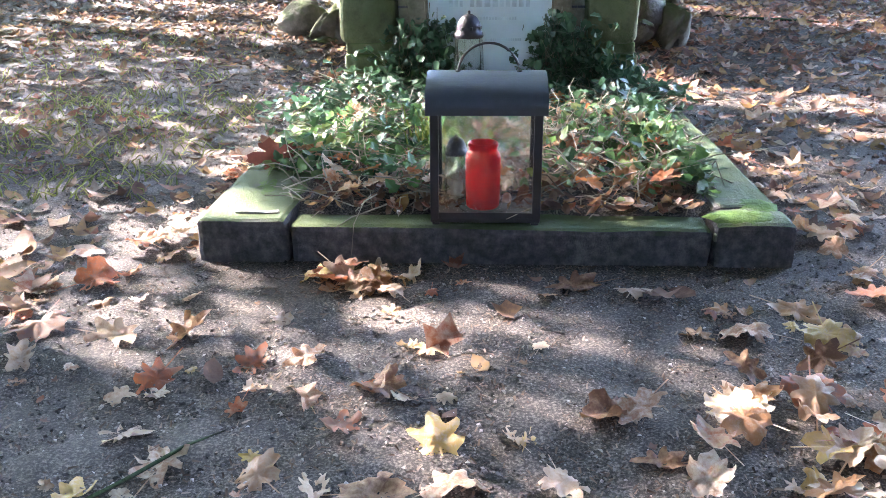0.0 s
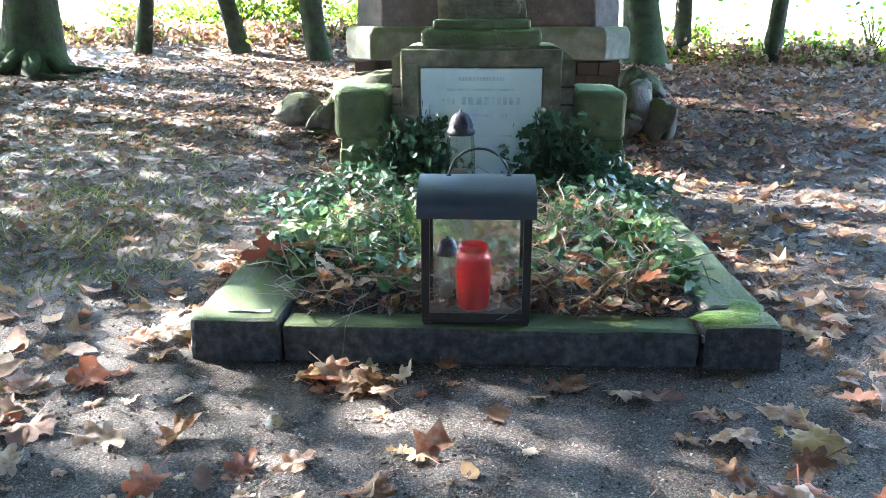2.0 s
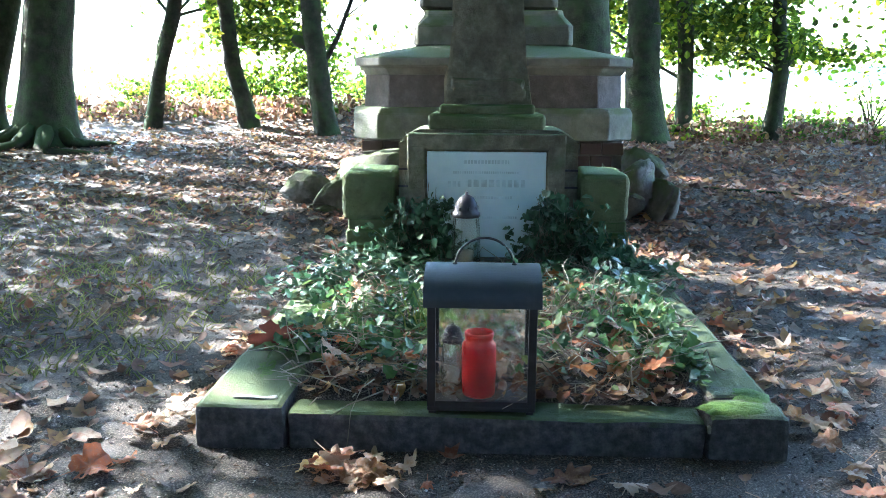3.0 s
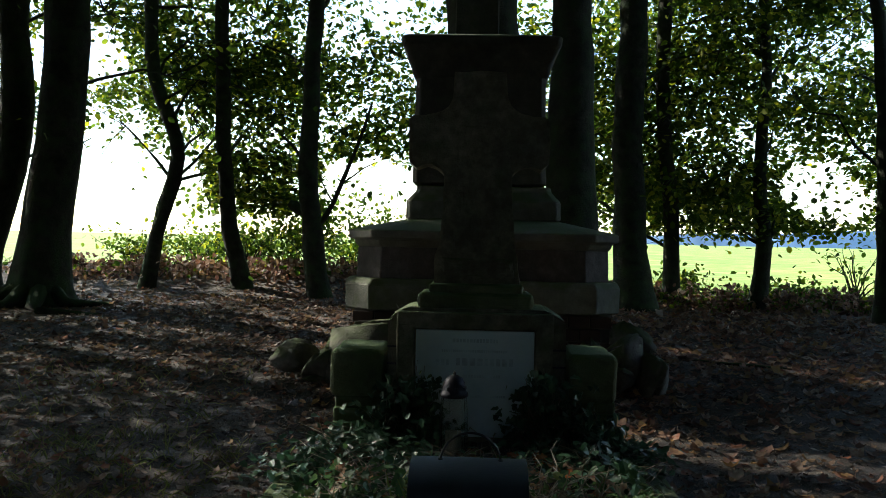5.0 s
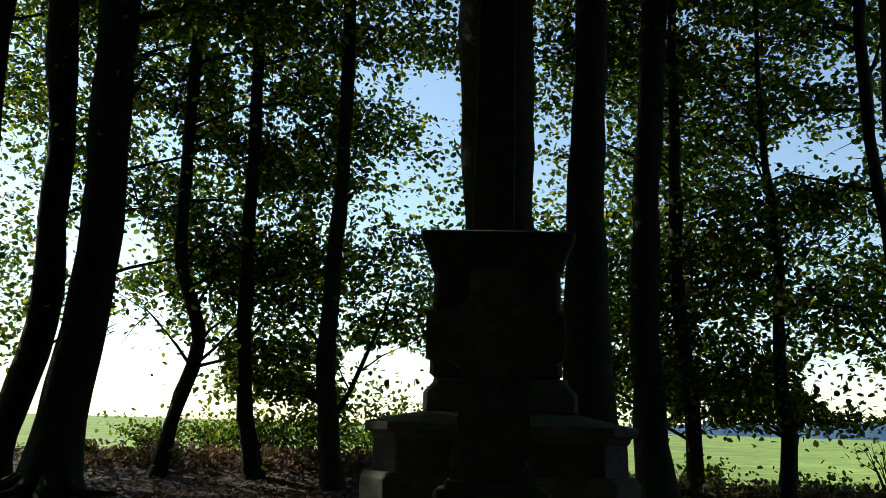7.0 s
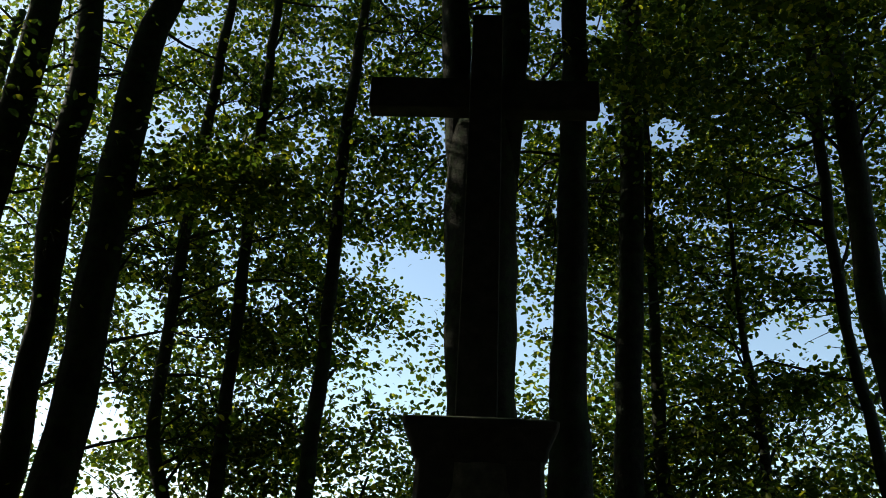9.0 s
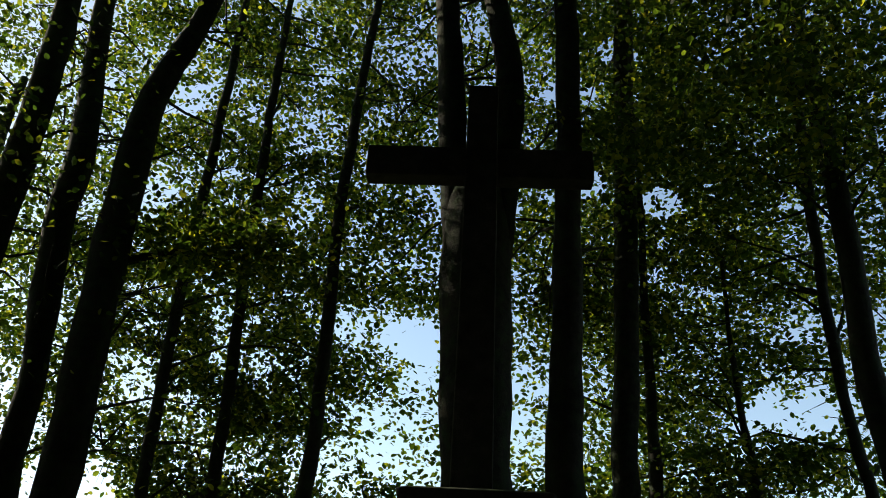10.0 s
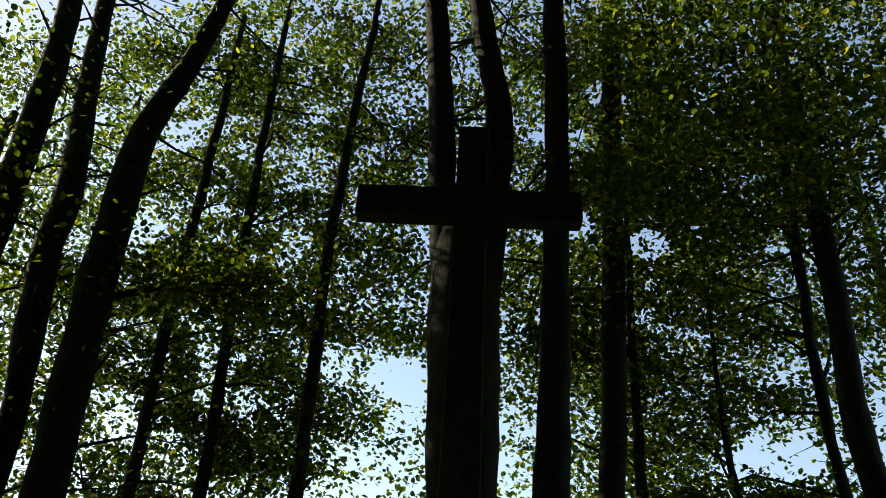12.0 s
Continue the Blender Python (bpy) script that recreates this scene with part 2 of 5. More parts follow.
def tube(path, radii, n=8):
    """Verts and faces of a tapered tube along a path."""
    path = [Vector(p) for p in path]
    verts, faces = [], []
    for k, p in enumerate(path):
        d = (path[min(k + 1, len(path) - 1)] - path[max(k - 1, 0)]).normalized()
        a = d.orthogonal().normalized() if abs(d.z) < 0.95 else Vector((1, 0, 0))
        a = (a - d * a.dot(d)).normalized()
        b = d.cross(a)
        for j in range(n):
            w = 2 * math.pi * j / n
            verts.append(p + (a * math.cos(w) + b * math.sin(w)) * radii[k])
    for k in range(len(path) - 1):
        for j in range(n):
            faces.append((k * n + j, k * n + (j + 1) % n, (k + 1) * n + (j + 1) % n, (k + 1) * n + j))
    faces.append(tuple(range(n))[::-1])
    faces.append(tuple(range((len(path) - 1) * n, len(path) * n)))
    return verts, faces


class Pile:
    """Gathers many small pieces into one mesh."""

    def __init__(self):
        self.v, self.f, self.n = [], [], 0

    def add(self, verts, faces):
        self.v.extend(verts)
        self.f.extend([tuple(i + self.n for i in f) for f in faces])
        self.n += len(verts)

    def mesh(self, name, material, flat=True):
        return mesh(name, self.v, self.f, material, not flat)


def gz(x, y):
    """Height of the ground."""
    def step(a, b, t):
        t = np.clip((t - a) / (b - a), 0, 1)
        return t * t * (3 - 2 * t)
    right = step(0.9, 2.6, x) * (1 - step(11.0, 14.0, y))
    z = 0.10 * step(1.6, 4.0, y) + 0.12 * (1 - 0.5 * right) * step(4.0, 6.6, y) + 0.23 * (1 - 0.85 * right) * step(6.8, 9.0, y) - 0.27 * (1 - 0.9 * right) * step(9.4, 13.0, y)
    z = z + 0.16 * np.exp(-(((x - 0.04) / 1.0) ** 2 + ((y - 3.5) / 0.85) ** 2))
    rough = 0.012 * np.sin(x * 5.1 + y * 2.3) * np.sin(y * 4.3 - x * 1.7) + 0.006 * np.sin(x * 13 + 1) * np.sin(y * 11)
    return z + rough * step(0.15, 1.2, np.abs(y) + 0.2) * (1 - step(14, 30, y)) - 0.009 * (1 - step(1.0, 2.5, y))


# ---- ground: one sheet to the horizon ----
def ground():
    fine_x = np.arange(-4.2, 4.21, 0.05)
    out = np.array([4.6, 5.2, 6, 7, 8.5, 11, 15, 22, 40, 90, 250, 800, 3000.0])
    xs = np.concatenate([-out[::-1], fine_x, out])
    ys = np.concatenate([-np.array([2500, 600, 150, 50, 20, 10, 6, 4, 3.0]), np.arange(-2.2, 5.0, 0.05), np.arange(5.0, 13, 0.16),
                         [13.5, 15, 18, 24, 35, 60, 120, 300, 900, 3000]])
    X, Y = np.meshgrid(xs, ys)
    Z = gz(X, Y)
    near = (np.abs(X) < 4) & (Y > -2.2) & (Y < 6)
    jig = rng.normal(0, 0.0035, X.shape) * near
    jig[(np.abs(X) < 0.8) & (np.abs(Y + 0.0) < 0.12)] *= 0.3
    Z = Z + jig
    ny, nx = X.shape
    v = np.stack([X, Y, Z], -1).reshape(-1, 3)
    i = np.arange((ny - 1) * nx).reshape(ny - 1, nx)[:, :-1].ravel()
    f = np.stack([i, i + 1, i + nx + 1, i + nx], 1)
    me = mesh("ground", v, f, M_SOIL, True)
    me.materials.append(M_FIELD)
    yc = v[f].mean(1)[:, 1]
    me.polygons.foreach_set("material_index", (yc > 10.0).astype(np.int32))
    return tagged(new("ground", me), "dark bare woodland soil with grit, running out to a green field", "ground", kind="structure")


ground()

# low ridge on the horizon, distance haze painted into its blue colour
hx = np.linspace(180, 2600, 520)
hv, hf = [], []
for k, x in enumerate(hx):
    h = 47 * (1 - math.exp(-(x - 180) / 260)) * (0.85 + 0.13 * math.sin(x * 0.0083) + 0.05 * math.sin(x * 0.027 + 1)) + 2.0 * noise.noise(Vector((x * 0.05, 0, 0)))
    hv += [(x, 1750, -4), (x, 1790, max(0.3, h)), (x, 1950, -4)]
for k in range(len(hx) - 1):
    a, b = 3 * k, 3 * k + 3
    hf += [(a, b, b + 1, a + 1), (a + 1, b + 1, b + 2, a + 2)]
tagged(new("far_hills", mesh("far_hills", hv, hf, M_HILL)), "low wooded ridge far away, haze painted in as blue", "hill", kind="structure")

# ---- the grave's kerb ----
def stone(name, parent, material, dims, bevel=0.012, rough=0.0065, cuts=5, label=""):
    bm = box(bmesh.new(), *dims, bevel)
    worn(bm, rough, 9, cuts)
    return part(name, bm, material, parent, label)


kerb = thing("grave_kerb", (0, 0, 0), "low mossy concrete grave kerb, broken at its corner, on bare soil", "kerb")
stone("corner_stone", kerb, M_KERB, (-0.652, -0.452, 0.0, 0.40, -0.05, 0.089), 0.014, label="dark corner stone with moss on top")
stone("front_stone", kerb, M_KERB, (-0.446, 0.474, 0.004, 0.11, -0.05, 0.075), 0.014, cuts=7)
stone("corner_stone", kerb, M_KERB, (0.479, 0.652, 0.0, 0.118, -0.05, 0.088), 0.014)
stone("side_stone", kerb, M_KERB, (0.500, 0.651, 0.120, 1.30, -0.05, 0.089), 0.012, cuts=6)
stone("side_stone", kerb, M_KERB, (-0.651, -0.535, 0.405, 1.30, -0.05, 0.086), 0.012, cuts=4)

# bed of soil inside the kerb
def bed():
    xs, ys = np.linspace(-0.56, 0.512, 46), np.linspace(0.085, 1.5, 56)
    X, Y = np.meshgrid(xs, ys)
    Z = 0.052 + 0.028 * np.clip((Y - 0.09) * 12, 0, 1) + 0.036 * np.exp(-(X / 0.4) ** 2) * np.clip((Y - 0.1) * 3, 0, 1) + rng.normal(0, 0.004, X.shape)
    v = np.stack([X, Y, Z], -1).reshape(-1, 3)
    nx = len(xs)
    i = np.arange((len(ys) - 1) * nx).reshape(-1, nx)[:, :-1].ravel()
    f = np.stack([i, i + 1, i + nx + 1, i + nx], 1)
    return tagged(new("grave_bed", mesh("grave_bed", v, f, M_SOIL, True)), "dark soil bed inside the grave kerb", "soil", kind="structure")


bed()

# ---- the gravestone ----
def gravestone():
    g = thing("gravestone", (0, 0, 0), "mossy sandstone grave cross on a stepped base with a white plaque", "gravestone")
    # base block round the plaque, with sloped shoulders
    bm = bmesh.new()
    out = [(-0.338, 0.02), (0.338, 0.02), (0.338, 0.575), (0.268, 0.618), (-0.268, 0.618), (-0.338, 0.575)]
    loft(bm, [[(x, y, z) for x, z in out] for y in (1.46, 1.76)])
    bmesh.ops.recalc_face_normals(bm, faces=bm.faces[:])
    bmesh.ops.bevel(bm, geom=bm.edges[:], offset=0.008, segments=2, affect="EDGES")
    part("base_block", worn(bm, 0.004, 8, 2), M_SAND, g)
    # frame proud of the block round the plaque
    for x0, x1, z0, z1 in ((-0.30, -0.235, 0.1, 0.56), (0.222, 0.288, 0.1, 0.56), (-0.30, 0.288, 0.545, 0.605)):
        part("plaque_surround", worn(box(bmesh.new(), x0, x1, 1.43, 1.475, z0, z1, 0.006), 0.003, 12, 2), M_SAND, g)
    for z in (0.40, 0.465):
        for x0, x1 in ((-0.338, -0.30), (0.288, 0.338)):
            part("joint", box(bmesh.new(), x0, x1, 1.457, 1.462, z, z + 0.008), M_CAP, g, "dark joint in the stone")
    part("step", worn(box(bmesh.new(), -0.228, 0.216, 1.475, 1.745, 0.612, 0.676, 0.02, 3), 0.004, 10, 2), M_WING, g, "mossy lower step")
    part("step", worn(box(bmesh.new(), -0.187, 0.176, 1.50, 1.72, 0.672, 0.71, 0.012, 3), 0.003, 10, 2), M_WING, g, "mossy upper step")
    # cross: tapering shaft, arms with hollowed corners
    bm = bmesh.new()
    half = [(0.166, 0.70), (0.160, 0.815), (0.148, 0.85), (0.132, 1.04), (0.120, 1.10)]
    for k in range(7):
        w = math.pi / 2 * k / 6
        half.append((0.205 - 0.085 * math.cos(w), 1.085 + 0.085 * math.sin(w)))
    half += [(0.245, 1.155), (0.272, 1.178), (0.272, 1.345), (0.255, 1.36), (0.205, 1.36)]
    for k in range(6):
        w = math.pi / 2 * k / 5
        half.append((0.19 - 0.085 * math.sin(w), 1.45 - 0.085 * math.cos(w)))
    half += [(0.10, 1.53)]
    ring = [(x - 0.006, z) for x, z in half] + [(-x - 0.006, z) for x, z in half[::-1]]
    loft(bm, [[(x, y, z) for x, z in ring] for y in (1.53, 1.69)])
    bmesh.ops.recalc_face_normals(bm, faces=bm.faces[:])
    bmesh.ops.bevel(bm, geom=[e for e in bm.edges if abs(e.verts[0].co.y - e.verts[1].co.y) < 0.01], offset=0.012, segments=2, affect="EDGES")
    bmesh.ops.triangulate(bm, faces=[f for f in bm.faces if len(f.verts) > 4])
    bmesh.ops.subdivide_edges(bm, edges=[e for e in bm.edges if e.calc_length() > 0.08], cuts=3, use_grid_fill=True)
    bmesh.ops.triangulate(bm, faces=[f for f in bm.faces if len(f.verts) > 4])
    part("cross", worn(bm, 0.006, 11), M_SAND, g)
    bm = bmesh.new()
    loft(bm, [[(-0.098, y0, 0.825), (0.086, y0, 0.825), (0.078, y0, 1.32), (-0.09, y0, 1.32)] for y0 in (1.52, 1.56)])
    bmesh.ops.recalc_face_normals(bm, faces=bm.faces[:])
    bmesh.ops.bevel(bm, geom=bm.edges[:], offset=0.008, segments=2, affect="EDGES")
    part("shaft_panel", worn(bm, 0.010, 16, 5), M_SAND, g, "chipped raised panel down the shaft")
    part("rusticated_band", worn(box(bmesh.new(), -0.15, 0.138, 1.522, 1.56, 0.725, 0.806, 0.012), 0.011, 22, 5), M_SAND, g, "rough-hewn stone band")
    # plaque with worn, unreadable lines
    pl = part("plaque", box(bmesh.new(), -0.229, 0.218, 1.445, 1.475, 0.135, 0.537, 0.003), M_PLAQUE, g, "white marble plaque with worn inscription")
    for z, x0, x1, h in ((0.492, -0.09, 0.075, 0.014), (0.455, -0.13, 0.11, 0.009), (0.405, -0.15, -0.10, 0.022), (0.405, -0.075, 0.145, 0.028),
                         (0.36, -0.05, 0.09, 0.011), (0.285, -0.02, 0.11, 0.009)):
        x = x0
        while x < x1:
            w = h * (0.45 + 0.35 * rng.random())
            part("inscription_bar", box(bmesh.new(), x, min(x + w, x1 + 0.005), 1.4425, 1.4455, z, z + h), M_LETTER, pl)
            x += w + h * 0.28
    return g


gravestone()


def wing(x0, x1, side):
    """A block standing beside the gravestone, stepped at its foot."""
    w = thing("side_block", (0, 0, 0), "green mossy sandstone block beside the gravestone", "stone block", group="blocks beside the gravestone")
    part("block", worn(box(bmesh.new(), x0, x1, 1.43, 1.74, 0.275, 0.460, 0.03, 4), 0.006, 9, 2), M_WING, w)
    a, b = (x0 + 0.02, x1) if side < 0 else (x0, x1 - 0.005)
    part("band", worn(box(bmesh.new(), a, b, 1.45, 1.74, 0.235, 0.28, 0.008), 0.003, 9, 2), M_WING, w)
    part("band", worn(box(bmesh.new(), a - 0.005, b + 0.008, 1.435, 1.74, 0.18, 0.237, 0.01), 0.003, 9, 2), M_WING, w)
    part("foot", worn(box(bmesh.new(), a - 0.01, b + 0.015, 1.42, 1.74, -0.03, 0.182, 0.012), 0.003, 9, 2), M_WING, w)


wing(-0.552, -0.348, -1)
wing(0.345, 0.532, 1)

# ---- the tall monument behind ----
CX, CY = 0.03, 3.72


def chamfered(h, c, z):
    return [((CX if h > 0.6 or z < 1.21 else 0.0) + sx, CY + sy, z) for sx, sy in ((-h + c, -h), (h - c, -h), (h, -h + c), (h, h - c), (h - c, h), (-h + c, h), (-h, h - c), (-h, -h + c))]


def tier(name, parent, levels, c=0.15, material=None, label=""):
    bm = bmesh.new()
    loft(bm, [chamfered(h, min(c, h * 0.4), z) for h, z in levels])
    bmesh.ops.recalc_face_normals(bm, faces=bm.faces[:])
    bmesh.ops.bevel(bm, geom=bm.edges[:], offset=0.006, segments=1, affect="EDGES")
    return part(name, worn(bm, 0.004, 6, 1), material or M_MON, parent, label)


mon = thing("monument", (0, 0, 0), "tall weathered stone monument with stepped base and large cross", "monument")
foot = part("footing", box(bmesh.new(), CX - 0.715, CX + 0.715, CY - 0.715, CY + 0.715, 0.05, 0.482), M_MORTAR, mon, "brick footing with grey mortar")
tier("plinth", mon, [(0.778, 0.48), (0.782, 0.62), (0.765, 0.655)], material=M_PLINTH)
tier("die", mon, [(0.725, 0.65), (0.72, 0.835)], material=M_DIE, label="purple-grey stone band")
tier("ledge", mon, [(0.722, 0.83), (0.735, 0.848), (0.742, 0.872), (0.768, 0.877), (0.770, 0.925), (0.42, 1.01)], label="moulded ledge with mossy sloping top")
tier("block", mon, [(0.458, 1.0), (0.458, 1.11), (0.405, 1.17), (0.40, 1.20)], 0.03)
tier("upper_die", mon, [(0.40, 1.215), (0.387, 1.86)], 0.03, material=M_MON_BACKLIT)
tier("cornice", mon, [(0.395, 1.85), (0.41, 1.87), (0.415, 1.92), (0.455, 2.01), (0.472, 2.03), (0.475, 2.08), (0.42, 2.10), (0.2, 2.12)], 0.02, material=M_MON_BACKLIT)
bm = bmesh.new()
loft(bm, [[(-0.03 + sx * w, CY + sy * 0.10, z) for sx, sy in ((-1, -1), (1, -1), (1, 1), (-1, 1))] for w, z in ((0.14, 2.08), (0.13, 3.4), (0.12, 5.39))])
bmesh.ops.recalc_face_normals(bm, faces=bm.faces[:])
bmesh.ops.bevel(bm, geom=bm.edges[:], offset=0.008, segments=1, affect="EDGES")
part("cross_upright", worn(bm, 0.003, 5, 2), M_MON_BACKLIT, mon)
part("cross_beam", worn(box(bmesh.new(), -0.92, 0.83, 3.64, 3.80, 4.525, 4.79, 0.01), 0.004, 5, 2), M_MON_BACKLIT, mon)
# bricks of the footing that show under the plinth
BR = mesh("brick", *(lambda b: ([v.co.copy() for v in b.verts], [[v.index for v in f.verts] for f in b.faces]))(box(bmesh.new(), -0.055, 0.055, -0.05, 0.012, 0, 0.062)), M_BRICK)
for row in range(5):
    for k in range(12):
        if k == 11 and row % 2:
            continue
        ob = new("brick", BR)
        ob.parent = foot
        ob.matrix_basis = pose(CX - 0.66 + 0.12 * k + (0.06 if row % 2 else 0), CY - 0.715, 0.115 + row * 0.073, 0, 0, rng.normal(0, 0.8))

# ---- the lantern ----
def lantern():
    g = thing("lantern", (-0.016, 0.020, 0.0762), "black metal lantern with glass panes and rounded roof", "lantern")
    w, d, h = 0.119, 0.175, 0.251
    bm = box(bmesh.new(), -w, w, 0, d, 0.004, 0.016, 0.003)
    part("base", bm, M_IRON, g)
    part("candle_tray", lathe(bmesh.new(), [(0.05, 0.016), (0.052, 0.0225), (0.002, 0.0232)], 24, (-0.006, 0.063)), M_IRON, g, "round raised tray")
    for sx in (-1, 1):
        for y in (0.004, d - 0.004):
            part("foot", box(bmesh.new(), sx * (w - 0.012) - 0.008, sx * (w - 0.012) + 0.008, y - 0.004, y + 0.004, 0, 0.005), M_IRON, g)
            part("corner_post", box(bmesh.new(), *sorted((sx * w, sx * (w - 0.018))), *sorted((y - 0.004, y + 0.012 if y < 0.1 else y - 0.012)), 0.014, h, 0.0015), M_IRON, g)
    for y0, y1 in ((0.001, 0.011), (d - 0.011, d - 0.001)):
        part("bottom_rail", box(bmesh.new(), -w + 0.016, w - 0.016, y0, y1, 0.014, 0.027), M_IRON, g)
        part("top_rail", box(bmesh.new(), -w + 0.016, w - 0.016, y0, y1, h - 0.008, h), M_IRON, g)
    for nm, dims in (("front_pane", (-w + 0.014, w - 0.014, 0.005, 0.0075, 0.022, h - 0.004)), ("back_pane", (-w + 0.014, w - 0.014, d - 0.0075, d - 0.005, 0.022, h - 0.004)),
                     ("side_pane", (-w + 0.004, -w + 0.0065, 0.012, d - 0.012, 0.015, h)), ("side_pane", (w - 0.0065, w - 0.004, 0.012, d - 0.012, 0.015, h))):
        part(nm, box(bmesh.new(), *dims), M_GLASS, g, "clear dusty glass pane").visible_shadow = False
    # barrel roof: an arched sheet with closed ends
    n, r, yc = 44, d / 2 + 0.022, d / 2
    bm = bmesh.new()
    prof = [(yc - r, h - 0.006)] + [(yc - r * math.cos(math.pi * k / n), h + 0.006 + 0.557 * r * math.sin(math.pi * k / n)) for k in range(n + 1)] + [(yc + r, h - 0.006)]
    inner = [(yc + (y - yc) * 0.965, z if z < h + 0.01 else h + 0.006 + (z - h - 0.006) * 0.965) for y, z in prof]
    ring = prof + inner[::-1]
    loft(bm, [[(x, y, z) for y, z in ring] for x in (-0.127, 0.127)])
    bmesh.ops.recalc_face_normals(bm, faces=bm.faces[:])
    ob = part("roof", bm, M_ROOF, g, "curved dark grey-blue sheet roof")
    for x in (-0.1255, 0.1225):
        bm = bmesh.new()
        e = [(yc + (y - yc) * 0.97, z - 0.001) for y, z in prof]
        loft(bm, [[(xx, y, z) for y, z in e] for xx in (x, x + 0.003)])
        bmesh.ops.recalc_face_normals(bm, faces=bm.faces[:])
        part("roof_end", bm, M_IRON, g)
    top = h + 0.004 + 0.557 * r
    v, f = tube([(0.004 - 0.066 * math.cos(math.pi * k / 18), yc, top - 0.004 + 0.066 * math.sin(math.pi * k / 18)) for k in range(19)], [0.0028] * 19, 8)
    part("handle", mesh("handle", v, f, M_IRON, True), M_IRON, g, "thin round wire handle")
    for sx in (-1, 1):
        part("handle_eye", lathe(bmesh.new(), [(0.006, top - 0.006), (0.006, top + 0.004), (0.003, top + 0.006)], 10, (0.004 + sx * 0.066, yc)), M_IRON, g)
    return g


lantern()


def candle():
    g = thing("grave_candle", (-0.022, 0.083, 0.0997), "red plastic grave candle with a narrow neck, inside the lantern", "candle")
    bm = lathe(bmesh.new(), [(0.034, 0), (0.037, 0.004), (0.0385, 0.05), (0.0385, 0.112), (0.037, 0.120), (0.031, 0.127), (0.0305, 0.133), (0.033, 0.138), (0.033, 0.144), (0.0315, 0.146),
                              (0.029, 0.146), (0.028, 0.128), (0.034, 0.118), (0.0355, 0.06)], 32, caps=False)
    smooth(part("cup", bm, M_RED, g))
    smooth(part("wax", lathe(bmesh.new(), [(0.035, 0.003), (0.0353, 0.055), (0.02, 0.057), (0.002, 0.06)], 28), M_WAX, g, "half-burnt wax"))
    part("wick", lathe(bmesh.new(), [(0.0012, 0.058), (0.001, 0.072)], 6), M_CAP, g)


candle()


def grave_light(place, k, label):
    """A glass grave light with a domed metal cap."""
    g = thing("grave_light", place, label, "grave light", group="glass grave lights")
    body = [(0.046, 0), (0.052, 0.006), (0.055, 0.07), (0.053, 0.14), (0.049, 0.18), (0.047, 0.192)]
    bm = lathe(bmesh.new(), [(r * k * 0.87, z * k) for r, z in body] + [((r - 0.003) * k * 0.87, z * k) for r, z in body[::-1]], 10, caps=False)
    part("glass_body", bm, M_FROST, g, "dusty faceted glass").visible_shadow = False
    smooth(part("candle", lathe(bmesh.new(), [(0.025 * k, 0.004), (0.026 * k, 0.075 * k), (0.003, 0.078 * k)], 16), M_STALK, g, "pale candle stub"))
    cap = [(0.050, 0.188), (0.054, 0.192), (0.053, 0.202), (0.047, 0.207), (0.045, 0.22), (0.040, 0.236), (0.029, 0.251), (0.014, 0.259), (0.006, 0.261), (0.005, 0.269), (0.002, 0.271)]
    c = smooth(part("cap", lathe(bmesh.new(), [(r * k * 0.86, z * k) for r, z in cap], 24), M_CAP, g, "dark domed metal cap"))
    for j in range(8):
        a = 2 * math.pi * (j + 0.3) / 8
        part("vent_hole", lathe(bmesh.new(), [(0.0045 * k, 0.213 * k), (0.0045 * k, 0.223 * k)], 8, (0.0366 * k * math.cos(a), 0.0366 * k * math.sin(a))), M_IRON, c)


grave_light((-0.076, 1.26, 0.115), 1.09, "glass grave light with domed metal cap before the plaque")
grave_light((-0.083, 0.152, 0.0925), 0.57, "small glass grave light with dark cap inside the lantern")

# ---- boulders round the monument ----
def boulder(place, size, seed, turn=0, label="mossy grey boulder at the foot of the monument"):
    r = np.random.default_rng(700 + seed)
    bm = bmesh.new()
    for k in range(15):
        v = Vector(r.normal(0, 1, 3)).normalized() * r.uniform(0.85, 1.15)
        bm.verts.new((v.x * size[0] * 1.15, v.y * size[1] * 1.15, max(v.z, -0.55) * size[2] * 1.15))
    bmesh.ops.convex_hull(bm, input=bm.verts[:])
    bmesh.ops.delete(bm, geom=[v for v in bm.verts if not v.link_faces], context="VERTS")
    bmesh.ops.bevel(bm, geom=bm.edges[:], offset=min(size) * 0.16, segments=2, affect="EDGES")
    bmesh.ops.triangulate(bm, faces=bm.faces[:])
    bmesh.ops.subdivide_edges(bm, edges=[e for e in bm.edges if e.calc_length() > 0.05], cuts=1)
    worn(bm, 0.012, 9)
    me = bpy.data.meshes.new("boulder")
    bm.to_mesh(me)
    bm.free()
    me.materials.append(M_ROCK)
    ob = smooth(tagged(new("boulder", me), label, "boulder", group="boulders"))
    z = float(gz(place[0], place[1])) + size[2] * 0.45
    ob.matrix_basis = pose(place[0], place[1], z + (place[2] if len(place) > 2 else 0), 0, 0, turn)


